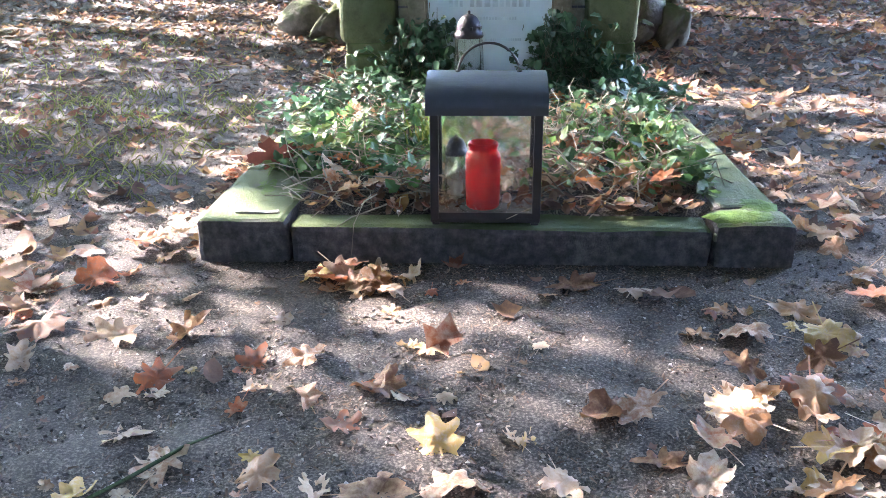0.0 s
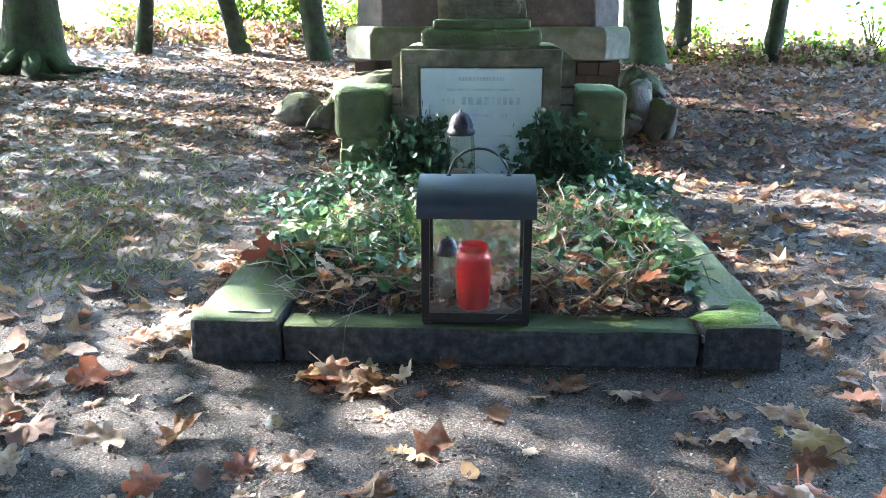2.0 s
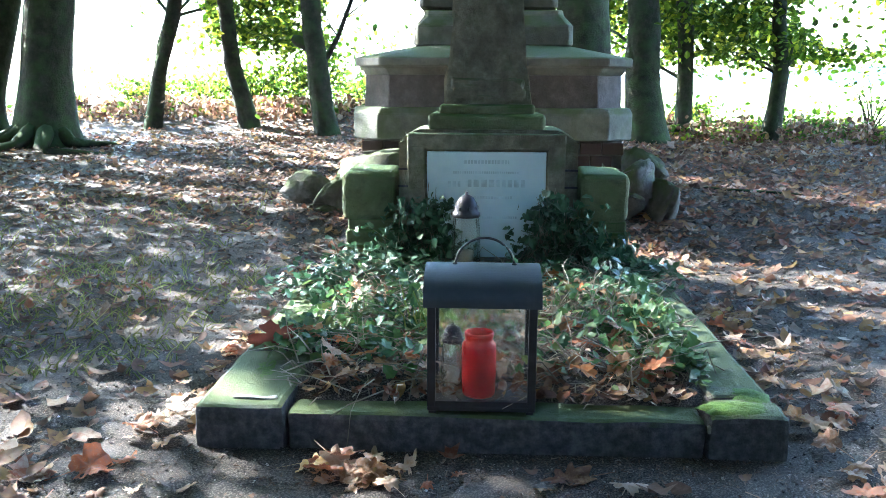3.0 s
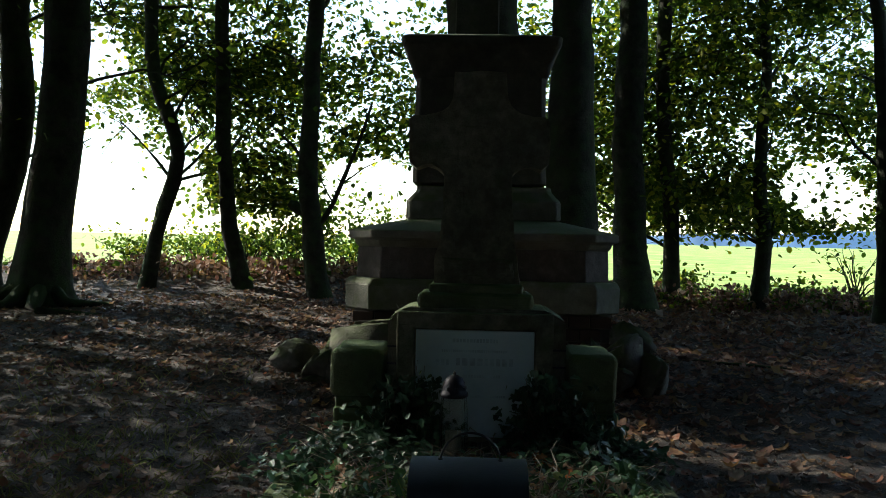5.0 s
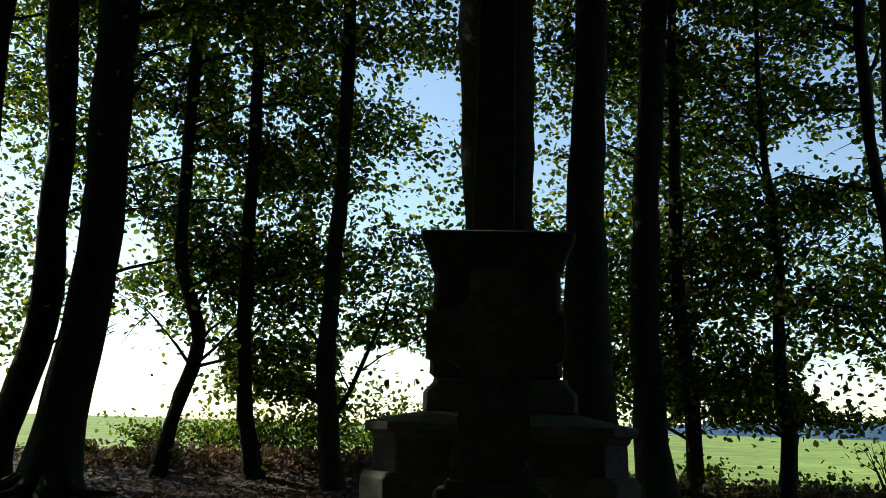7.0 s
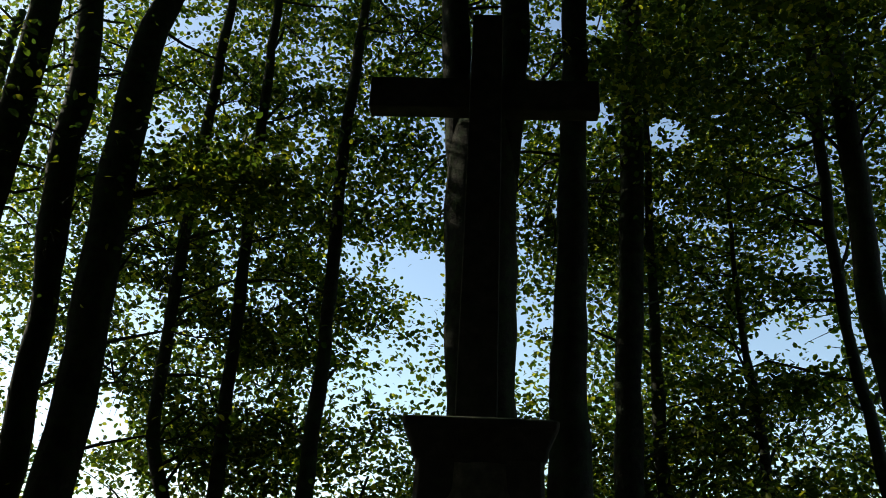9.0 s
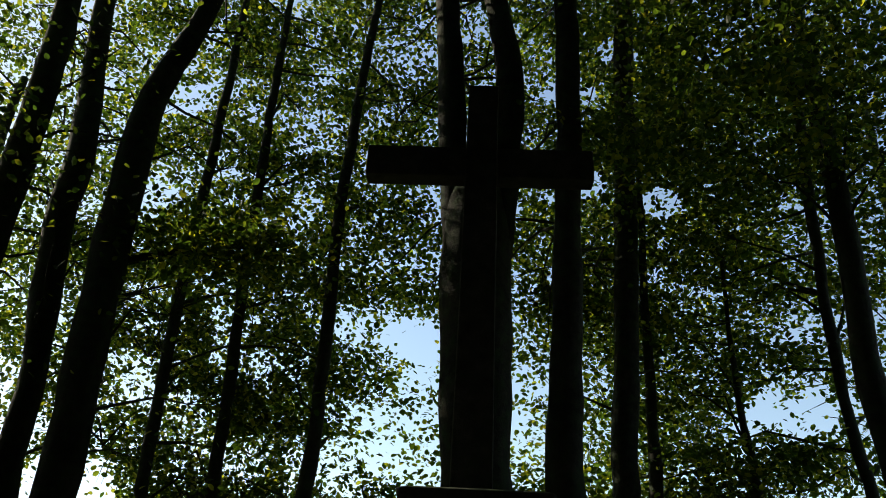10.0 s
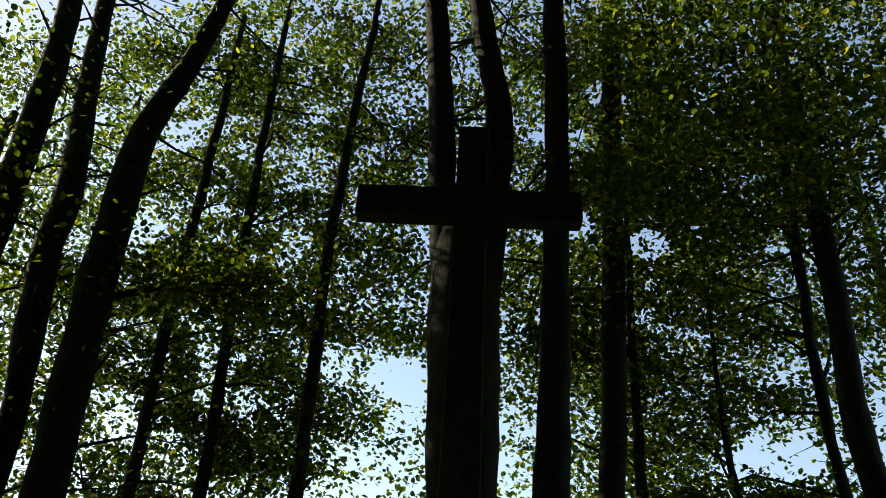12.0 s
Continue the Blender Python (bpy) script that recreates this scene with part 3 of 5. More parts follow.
boulder((-0.58, 2.86), (0.25, 0.14, 0.27), 1, 20, "large mossy boulder leaning on the monument")
boulder((-0.80, 2.92), (0.20, 0.15, 0.13), 2, 40)
boulder((-1.02, 3.10), (0.19, 0.14, 0.12), 3, 10, "flat grey fieldstone on the ground")
boulder((-0.48, 2.78), (0.13, 0.12, 0.14), 9, 70)
boulder((0.60, 2.80), (0.16, 0.16, 0.19), 4, 0)
boulder((0.76, 2.82, 0.02), (0.14, 0.13, 0.21), 5, 60)
boulder((0.92, 2.76), (0.11, 0.12, 0.16), 6, 90)
boulder((0.72, 2.70), (0.12, 0.1, 0.11), 7, 30)
boulder((0.86, 3.0, 0.10), (0.14, 0.13, 0.17), 8, 15)

# ---- trees ----
LEAFV = np.array([(0, 0, 0), (0.28, 0.34, 0.07), (0.70, 0.31, 0.05), (1.0, 0, -0.05), (0.70, -0.31, 0.05), (0.28, -0.34, 0.07)])
LEAFF = np.array([(0, 3, 2, 1), (0, 5, 4, 3)])


def scatter(base_v, base_f, places, turns, sizes):
    """Many copies of a small shape: arrays of vertices and faces."""
    n = len(places)
    v = np.einsum("nij,kj->nki", turns, base_v) * sizes[:, None, None] + places[:, None, :]
    f = base_f[None] + (np.arange(n) * len(base_v))[:, None, None]
    return v.reshape(-1, 3), f.reshape(-1, base_f.shape[1])


def turns(n, r, tilt=0.5):
    """Random turns about z with a tilt."""
    a, b, c = r.uniform(0, 2 * np.pi, n), r.normal(0, tilt, n), r.normal(0, tilt, n)
    z, o = np.zeros(n), np.ones(n)
    Rz = np.array([[np.cos(a), -np.sin(a), z], [np.sin(a), np.cos(a), z], [z, z, o]]).transpose(2, 0, 1)
    Ry = np.array([[np.cos(b), z, np.sin(b)], [z, o, z], [-np.sin(b), z, np.cos(b)]]).transpose(2, 0, 1)
    Rx = np.array([[o, z, z], [z, np.cos(c), -np.sin(c)], [z, np.sin(c), np.cos(c)]]).transpose(2, 0, 1)
    return Rz @ Ry @ Rx


GAPS = [(-4.36, 6.7, 0.45), (-0.82, 4.72, 0.36), (3.55, 4.07, 0.36), (-4.6, 2.9, 0.5), (2.3, 6.8, 0.25), (1.15, 7.1, 0.32), (1.95, 9.3, 0.3), (1.2, 8.6, 0.3), (-4.2, 1.35, 0.75), (-1.0, 1.4, 0.5), (3.8, 1.5, 0.4), (-4.25, 8.3, 0.35)]


def open_sky(p):
    """The holes in the wood through which the sky shows, as x, z and radius at the wood's edge."""
    k = 9.5 / (p[1] + 1.8)
    x, z = p[0] * k, (p[2] - 0.9) * k + 0.9
    w = 1 + 1.3 * noise.noise(Vector((x * 1.6, z * 1.6, 2.0))) + 0.6 * noise.noise(Vector((x * 4, z * 4, 7.0)))
    return any((x - gx) ** 2 * 0.6 + (z - gzz) ** 2 * 1.5 < gr * gr * max(0.1, w) for gx, gzz, gr in GAPS)


def sparse(p):
    """Where the sprays of leaves part, more so on the brighter side of the wood."""
    k = 9.5 / (p[1] + 1.8)
    x, z = p[0] * k, (p[2] - 0.9) * k + 0.9
    w = noise.noise(Vector((x * 1.1, z * 1.7, 4.0))) + 0.6 * noise.noise(Vector((x * 2.9, z * 4.6, 8.0)))
    return w < (-0.11 if x < 0.5 else -0.45) and x > -5.6


def tree(y, line, label, crown, seed, leaf=0.077, stems=(), flare=1.25, clusters=70, twigs=26):
    """A tree: trunk through x, z, radius points at depth y; crown = (z low, z high, spread, dy low, dy high)."""
    r = np.random.default_rng(seed)
    x0, z0, r0 = line[0]
    base = float(gz(x0, y)) - 0.05
    g = thing("tree", (x0, y, base), label, "tree", group="trees at the wood's edge")
    inv = Matrix.Translation((-x0, -y, -base))

    def trunk(points, name):
        P = [(x, z, w) for x, z, w in points]
        path, rad = [], []
        for (xa, za, ra), (xb, zb, rb) in zip(P, P[1:]):
            m = max(2, int((zb - za) / 0.25))
            for k in range(m):
                t = k / m
                path.append((xa + (xb - xa) * t, za + (zb - za) * t))
                rad.append(ra + (rb - ra) * t)
        path.append(P[-1][:2])
        rad.append(P[-1][2])
        for _ in range(2):
            path = [path[0]] + [tuple((path[k - 1][j] + 2 * path[k][j] + path[k + 1][j]) / 4 for j in (0, 1)) for k in range(1, len(path) - 1)] + [path[-1]]
        pts = [Vector((x + 0.028 * noise.noise(Vector((seed * 3.1, z * 1.9, 5))) * min(1, z), y + 0.06 * math.sin(z * 1.1 + seed), z)) for x, z in path]
        v, f = tube(pts, [w * (1 + 0.10 * noise.noise(Vector((seed, z * 1.7, 0))) + 0.10 * max(0, noise.noise(Vector((seed, z * 5, 9))))) for w, (x, z) in zip(rad, path)], 14)
        v = [inv @ (p + noise.noise_vector(p * 7) * 0.012) for p in v]
        part(name, mesh(name, v, f, M_BARK, True), M_BARK, g)
        return path, rad

    low = [(x0, base, r0 * flare * 1.15), (x0, base + 0.12, r0 * flare)] if z0 > base + 0.2 else [(x0, base, r0 * flare)]
    path, rad = trunk(low + list(line), "trunk")
    spine = list(zip(path, rad))
    for st in stems:
        p2, r2 = trunk(st, "stem")
        spine += list(zip(p2, r2))
    zl, zh, spread, d0, d1 = crown
    cents = []
    clusters = int(clusters * 1.7)
    beyond = seed < 23 and abs(x0) < 5
    while len(cents) < clusters:
        z = zl + (zh - zl) * r.random() ** 1.4
        (sx, sz), sr = min(spine, key=lambda s: abs(s[0][1] - (z - 0.4)))
        a = r.uniform(0, 2 * np.pi)
        rad_ = spread * math.sqrt(r.uniform(0.03, 1))
        c = np.array([sx + rad_ * math.cos(a), y + d0 + (d1 - d0) * (0.5 + 0.5 * math.sin(a) * rad_ / spread), z])
        if open_sky(c):
            if r.random() < 0.8:
                clusters -= 1
                continue
        cents.append(c)
    near = [c for c in cents if min((c[0] - sp[0][0]) ** 2 + (c[2] - sp[0][1]) ** 2 for sp in spine) < 1.3]
    for k, c in enumerate(near[:twigs]):
        zs = max(0.9, c[2] - 0.35 - 0.5 * r.random())
        (sx, sz), sr = min(spine, key=lambda s: abs(s[0][1] - zs))
        limbs = Pile()
        p0 = Vector((sx, y, sz))
        c = Vector(c)
        mid = p0.lerp(c, 0.5) + Vector((0, 0, 0.12)) + Vector(r.normal(0, 0.08, 3))
        q = p0.lerp(c, 0.78) + Vector(r.normal(0, 0.08, 3))
        w = min(sr * 0.4, 0.022)
        if open_sky(mid) or open_sky(q) or open_sky(c):
            continue
        v, f = tube([p0, p0.lerp(mid, 0.5) + Vector(r.normal(0, 0.03, 3)), mid, q, c], [w, w * 0.8, w * 0.6, w * 0.4, 0.003], 5)
        limbs.add([inv @ p for p in v], f)
        for j in range(3):
            e = c + Vector(r.normal(0, 0.3, 3))
            v, f = tube([q, q.lerp(e, 0.5) + Vector(r.normal(0, 0.04, 3)), e], [w * 0.35, w * 0.25, 0.002], 4)
            limbs.add([inv @ p for p in v], f)
        part("limb", limbs.mesh("limb", M_BARK), M_BARK, g)
    pl = []
    for c in cents:
        m = int(r.uniform(64, 140))
        s = r.uniform(0.7, 1.25)
        o = r.normal(0, 1, (m, 3)) * np.array([0.36, 0.36, 0.11]) * s
        pl.append(c + o)
    pl = np.concatenate(pl)
    if beyond:
        # most foliage hangs on the light side of the trunks
        edge = y + 0.15 if x0 > 2.5 else 7.85
        back = (pl[:, 1] < edge) & (r.random(len(pl)) < 0.9)
        pl[back, 1] = edge + 0.7 * (edge - pl[back, 1])
    pl = pl[[not (open_sky(q) and r.random() < 0.85) and not (sparse(q) and r.random() < 0.6) for q in pl]]
    v, f = scatter(LEAFV, LEAFF, pl, turns(len(pl), r, 0.65), leaf * r.uniform(0.6, 1.25, len(pl)))
    v = v - np.array([x0, y, base])
    part("crown", mesh("crown", v, f, M_LEAF), M_LEAF, g)
    return g


GREEN = "slender beech with green autumn leaves at the wood's edge"
tree(5.5, [(-4.86, 0.4, 0.19), (-4.9, 3.92, 0.165), (-4.82, 6.0, 0.164), (-4.9, 7.55, 0.15), (-5.1, 9.5, 0.12)], "dark leaning trunk with leafy crown", (5.0, 11, 2.2, -1, 2.0), 11, clusters=75)
tree(6.2, [(-4.72, 0.5, 0.16), (-4.69, 0.65, 0.149), (-4.5, 1.46, 0.148), (-4.38, 2.1, 0.145), (-4.50, 2.8, 0.14), (-4.42, 3.5, 0.13), (-4.53, 4.5, 0.15), (-4.65, 5.6, 0.16), (-4.62, 6.2, 0.16), (-4.9, 8.2, 0.13), (-5.0, 10, 0.1)],
     "tall grey-brown trunk, bent at the middle", (1.6, 11, 2.0, -0.5, 2.5), 12, clusters=85)
rooted = tree(6.0, [(-4.08, 0.29, 0.27), (-4.0, 1.15, 0.217), (-3.88, 1.98, 0.2), (-3.83, 2.4, 0.195), (-3.83, 3.5, 0.19), (-3.86, 4.4, 0.19), (-3.90, 5.2, 0.2), (-3.95, 6.38, 0.185), (-3.92, 7.1, 0.165), (-3.55, 8.04, 0.13), (-3.2, 9.4, 0.1)],
     "thick mossy trunk with flared foot and spreading roots", (2.4, 11.5, 2.2, -0.2, 2.6), 13, clusters=85, flare=1.5)
tree(7.5, [(-3.66, 0.25, 0.09), (-3.56, 0.84, 0.081), (-3.24, 1.78, 0.08), (-3.36, 2.1, 0.078), (-3.60, 2.6, 0.075), (-3.58, 3.07, 0.072), (-3.63, 4.24, 0.07), (-3.67, 5.6, 0.07), (-3.6, 7.45, 0.067), (-3.55, 8.59, 0.06), (-3.6, 10.5, 0.04)],
     GREEN, (2.0, 12, 1.7, 0, 2.4), 14, clusters=95)
tree(7.6, [(-2.58, 0.25, 0.11), (-2.76, 0.98, 0.088), (-2.82, 2.0, 0.08), (-2.85, 3.0, 0.078), (-2.9, 4.3, 0.072), (-2.96, 5.6, 0.07), (-2.93, 7.08, 0.064), (-2.95, 8.8, 0.058), (-2.97, 10.8, 0.04)],
     GREEN, (1.2, 12, 1.5, 0, 2.4), 15, clusters=140)
knobbed = tree(7.2, [(-1.64, 0.2, 0.135), (-1.73, 0.76, 0.108), (-1.8, 1.59, 0.098), (-1.79, 2.3, 0.088), (-1.75, 3.38, 0.08), (-1.75, 4.6, 0.077), (-1.76, 6.0, 0.072), (-1.69, 7.74, 0.067), (-1.64, 8.98, 0.06), (-1.5, 10.8, 0.04)],
     GREEN, (1.25, 12, 1.6, 0.2, 2.6), 16, clusters=165, stems=[[(-1.73, 0.95, 0.035), (-1.52, 1.15, 0.028), (-1.3, 1.75, 0.02), (-1.15, 2.3, 0.012)]])
tree(5.6, [(0.02, 0.4, 0.34), (0.02, 2.76, 0.30), (-0.02, 3.4, 0.335), (-0.05, 4.6, 0.345), (-0.05, 5.3, 0.335), (-0.06, 5.6, 0.28)], "thick forked trunk close behind the monument",
     (5.5, 11.5, 2.3, 0.6, 3.0), 17, clusters=80, stems=[[(-0.2, 5.0, 0.19), (-0.34, 6.21, 0.149), (-0.42, 7.3, 0.146), (-0.55, 8.94, 0.13), (-0.7, 10.5, 0.1)],
                                           [(0.12, 5.0, 0.2), (0.24, 6.2, 0.156), (0.27, 7.1, 0.15), (0.15, 7.8, 0.144), (-0.02, 8.96, 0.13), (-0.1, 10.5, 0.1)]])
tree(5.2, [(0.78, 0.3, 0.24), (0.765, 1.3, 0.205), (0.74, 2.0, 0.188), (0.735, 2.7, 0.16), (0.76, 3.6, 0.142), (0.81, 5.3, 0.127), (0.86, 7.42, 0.125), (0.83, 8.39, 0.12), (0.8, 10.5, 0.09)], "straight dark trunk behind the monument",
     (5.2, 11.5, 2.0, 1.0, 3.0), 18, clusters=52)
tree(7.0, [(1.63, 0.3, 0.21), (1.58, 0.77, 0.173), (1.52, 2.21, 0.15), (1.55, 3.5, 0.142), (1.62, 4.26, 0.138), (1.76, 7.0, 0.134), (1.82, 9.2, 0.13), (1.85, 11, 0.09)], "straight dark trunk with sunlit edge",
     (1.6, 12, 1.9, 0.3, 2.6), 19, clusters=120)
tree(7.8, [(2.19, 0.25, 0.1), (2.18, 1.09, 0.088), (2.09, 1.84, 0.082), (2.01, 2.46, 0.08), (2.02, 3.55, 0.07), (2.04, 5.0, 0.058), (2.08, 6.93, 0.04), (2.1, 8.5, 0.02)], GREEN, (1.3, 11, 1.6, 0, 2.2), 20, clusters=135)
tree(7.6, [(3.06, 0.2, 0.1), (3.15, 0.92, 0.08), (2.99, 1.71, 0.067), (3.1, 2.57, 0.055), (3.04, 3.55, 0.047), (2.98, 4.54, 0.035), (3.0, 6, 0.02)], GREEN, (1.1, 10.5, 1.8, -0.2, 2.2), 21, clusters=125)
tree(6.5, [(3.87, 0.56, 0.075), (3.8, 2.71, 0.062), (3.72, 3.6, 0.06), (3.69, 4.73, 0.06), (3.68, 6.34, 0.062), (3.76, 8.29, 0.06), (3.8, 10, 0.03)], GREEN, (1.15, 11, 2.0, 0, 2.8), 22, clusters=125)
tree(5.8, [(4.05, 0.5, 0.16), (3.9, 1.8, 0.135), (3.76, 2.85, 0.126), (3.67, 3.79, 0.124), (3.67, 4.85, 0.12), (3.65, 6.4, 0.105), (3.64, 8.04, 0.09), (3.7, 10, 0.06)], "dark trunk in deep shade with heavy foliage", (5.8, 12.5, 2.6, -2.0, 2.4), 23, clusters=255, leaf=0.075)
# unseen side trees added to shade the grave, then two at the wood's edge
tree(2.6, [(-6.6, 0.3, 0.2), (-6.5, 4, 0.17), (-6.6, 9, 0.1)], "tall unseen beech added at the side to shade the grave", (2.2, 10.5, 2.6, -2.2, 2.2), 31, clusters=135)
tree(0.4, [(-6.2, 0.3, 0.2), (-6.3, 4, 0.17), (-6.2, 9, 0.1)], "tall unseen beech added at the side to shade the grave", (2.5, 10, 2.6, -2.2, 2.2), 32, clusters=80)
tree(4.6, [(-8.4, 0.3, 0.2), (-8.4, 4, 0.17), (-8.5, 9, 0.1)], "tall unseen beech added at the side to shade the grave", (2.0, 10.5, 2.6, -2.2, 2.2), 33, clusters=210)
tree(6.3, [(-7.6, 0.3, 0.15), (-7.6, 4, 0.12), (-7.6, 9, 0.06)], "tall unseen beech added at the side to shade the grave", (1.6, 9, 2.0, -1.8, 1.8), 37, clusters=70)
tree(8.2, [(-7.0, 0.3, 0.15), (-7.0, 4, 0.12), (-7.0, 9, 0.06)], "tall beech at the wood's edge", (1.8, 11, 2.4, -1.2, 2.2), 34, clusters=110)
tree(8.4, [(5.6, 0.3, 0.15), (5.6, 4, 0.12), (5.6, 9, 0.06)], "tall beech at the wood's edge", (1.25, 11, 2.4, -1.2, 2.2), 35, clusters=80)

def bough(g, start, end, n, spread, seed):
    """A side limb with a dense flat spray of leaves."""
    r = np.random.default_rng(seed)
    o = Vector(g.matrix_basis.translation)
    a, b = Vector(start) - o, Vector(end) - o
    limb = Pile()
    limb.add(*tube([a, a.lerp(b, 0.3) + Vector((0, 0, 0.06)), a.lerp(b, 0.7) + Vector((0, 0, 0.03)), b], [0.045, 0.032, 0.02, 0.006], 6))
    c = a.lerp(b, 0.6)
    for k in range(14):
        p, e = a.lerp(b, r.uniform(0.2, 0.95)), c + Vector(r.normal(0, 1, 3) * np.array(spread) * 1.3)
        limb.add(*tube([p, p.lerp(e, 0.5) + Vector(r.normal(0, 0.04, 3)), e], [0.010, 0.007, 0.002], 4))
    part("limb", limb.mesh("limb", M_BARK), M_BARK, g)
    p = np.array(c) + r.normal(0, 1, (n, 3)) * np.array(spread)
    v, f = scatter(LEAFV, LEAFF, p, turns(n, r, 0.6), 0.085 * r.uniform(0.6, 1.25, n))
    part("bough_leaves", mesh("bough_leaves", v, f, M_LEAF), M_LEAF, g, "dense dark spray of leaves")


bough(rooted, (-3.88, 6.0, 4.85), (-2.05, 6.5, 5.4), 2700, (0.56, 0.4, 0.17), 61)

for k, (a, n) in enumerate([(-2.9, 0.75), (-2.3, 0.9), (-1.6, 0.7), (-0.9, 0.85), (-0.3, 0.6)]):
    path = [(0.16 * math.cos(a), 0.16 * math.sin(a), 0.2)]
    for q in (0.3, 0.55, 0.8, 1.0):
        w = a + 0.5 * math.sin(q * 5 + k)
        px, py = 0.22 * math.cos(a) + q * n * math.cos(w), 0.22 * math.sin(a) + q * n * math.sin(w)
        path.append((px, py, float(gz(-4.08 + px, 6.0 + py)) - rooted.matrix_basis.translation.z + 0.045 - 0.06 * q))
    v, f = tube(path, [0.09, 0.06, 0.042, 0.03, 0.012], 8)
    part("root", mesh("root", v, f, M_BARK, True), M_BARK, rooted)

v, f = tube([(-0.10, 0, 0.93), (-0.20, -0.02, 0.95), (-0.30, -0.03, 1.0), (-0.35, -0.03, 1.03)], [0.075, 0.065, 0.06, 0.035], 10)
part("burl", mesh("burl", v, f, M_BARK, True), M_BARK, knobbed, "knobbly stub of a lost limb")

# unseen leaf shell added behind, to the side and overhead to hold back skylight
def woodland():
    r = np.random.default_rng(77)
    P = []
    while len(P) < 74000:
        a, e, d = r.uniform(-np.pi, np.pi), r.uniform(-0.05, 1.57), r.uniform(7.0, 12.0)
        p = np.array([d * math.sin(a) * math.cos(e), d * math.cos(a) * math.cos(e) - 1.0, 0.4 + d * math.sin(e)])
        side = abs((math.degrees(a) + 53 + 180) % 360 - 180)
        ahead = abs(math.degrees(a)) < 62
        if (ahead and (p[1] > 3.2 or p[2] < 7.5)) or (side < 34 and e < 0.9 and r.random() < 0.93):
            continue
        # unseen gap added behind so that blue skylight reaches the plaque
        if abs(a) > 2.35 and 0.2 < e < 1.0 and r.random() < 0.55:
            continue
        P.append(p)
    P = np.array(P)
    # more unseen leaves above the trees, keeping sky off their upper trunks
    ty = r.uniform(2.5, 10, 6000)
    top = np.stack([r.uniform(-9, 9, 6000), ty, 2.6 + (ty + 1.85) * 1.15 + r.uniform(0, 2, 6000)], 1)
    P = np.concatenate([P, top])
    v, f = scatter(LEAFV, LEAFF, P, turns(len(P), r, 0.9), 0.45 * r.uniform(0.6, 1.3, len(P)))
    tagged(new("woodland", mesh("woodland", v, f, M_SHELL_LEAF)), "unseen leafy shell added round and over the graves to block skylight", "wood", kind="stuff")


woodland()

# ---- shrubs along the field edge ----
def shrub(x, y, w, h, seed, leaf=0.06, label="low green shrub at the field's edge", n=620):
    r = np.random.default_rng(seed)
    g = thing("shrub", (x, y, float(gz(x, y)) - 0.02), label, "shrub", group="shrubs at the field's edge")
    pts = []
    for k in range(14):
        st = Pile()
        e = Vector((r.normal(0, w * 0.45), r.normal(0, 0.3), h * r.uniform(0.5, 1.05)))
        m = Vector((e.x * 0.35, e.y * 0.4, e.z * 0.55))
        st.add(*tube([(r.normal(0, 0.05), r.normal(0, 0.05), 0), m, m.lerp(e, 0.6) + Vector(r.normal(0, 0.05, 3)), e], [0.012, 0.008, 0.005, 0.002], 4))
        part("stem", st.mesh("stem", M_BARK), M_BARK, g)
        for j in range(n // 14):
            pts.append(np.array(m.lerp(e, r.uniform(0.1, 1.1))) + r.normal(0, 0.09, 3))
    pts = np.array(pts)
    pts[:, 2] = np.abs(pts[:, 2])
    v, f = scatter(LEAFV, LEAFF, pts, turns(len(pts), r, 0.8), leaf * r.uniform(0.6, 1.3, len(pts)))
    part("foliage", mesh("leaves", v, f, M_LEAF), M_LEAF, g)


for k, (x, y, w, h) in enumerate([(-3.0, 9.2, 0.7, 0.6), (-2.1, 9.0, 0.6, 0.7), (-1.3, 9.3, 0.6, 0.75), (-3.7, 9.5, 0.7, 0.45), (-2.6, 9.6, 0.8, 0.5), (-4.4, 9.3, 0.7, 0.4),
                                  (-1.7, 10.0, 0.8, 0.5), (-0.7, 9.6, 0.6, 0.6), (3.6, 8.4, 0.7, 0.2), (5.2, 8.2, 0.7, 0.24), (2.5, 8.9, 0.6, 0.3)]):
    shrub(x, y, w, h, 60 + k, n=760)
shrub(4.55, 8.6, 0.55, 0.75, 75, label="nearly bare shrub of thin twigs at the field's edge", n=90)

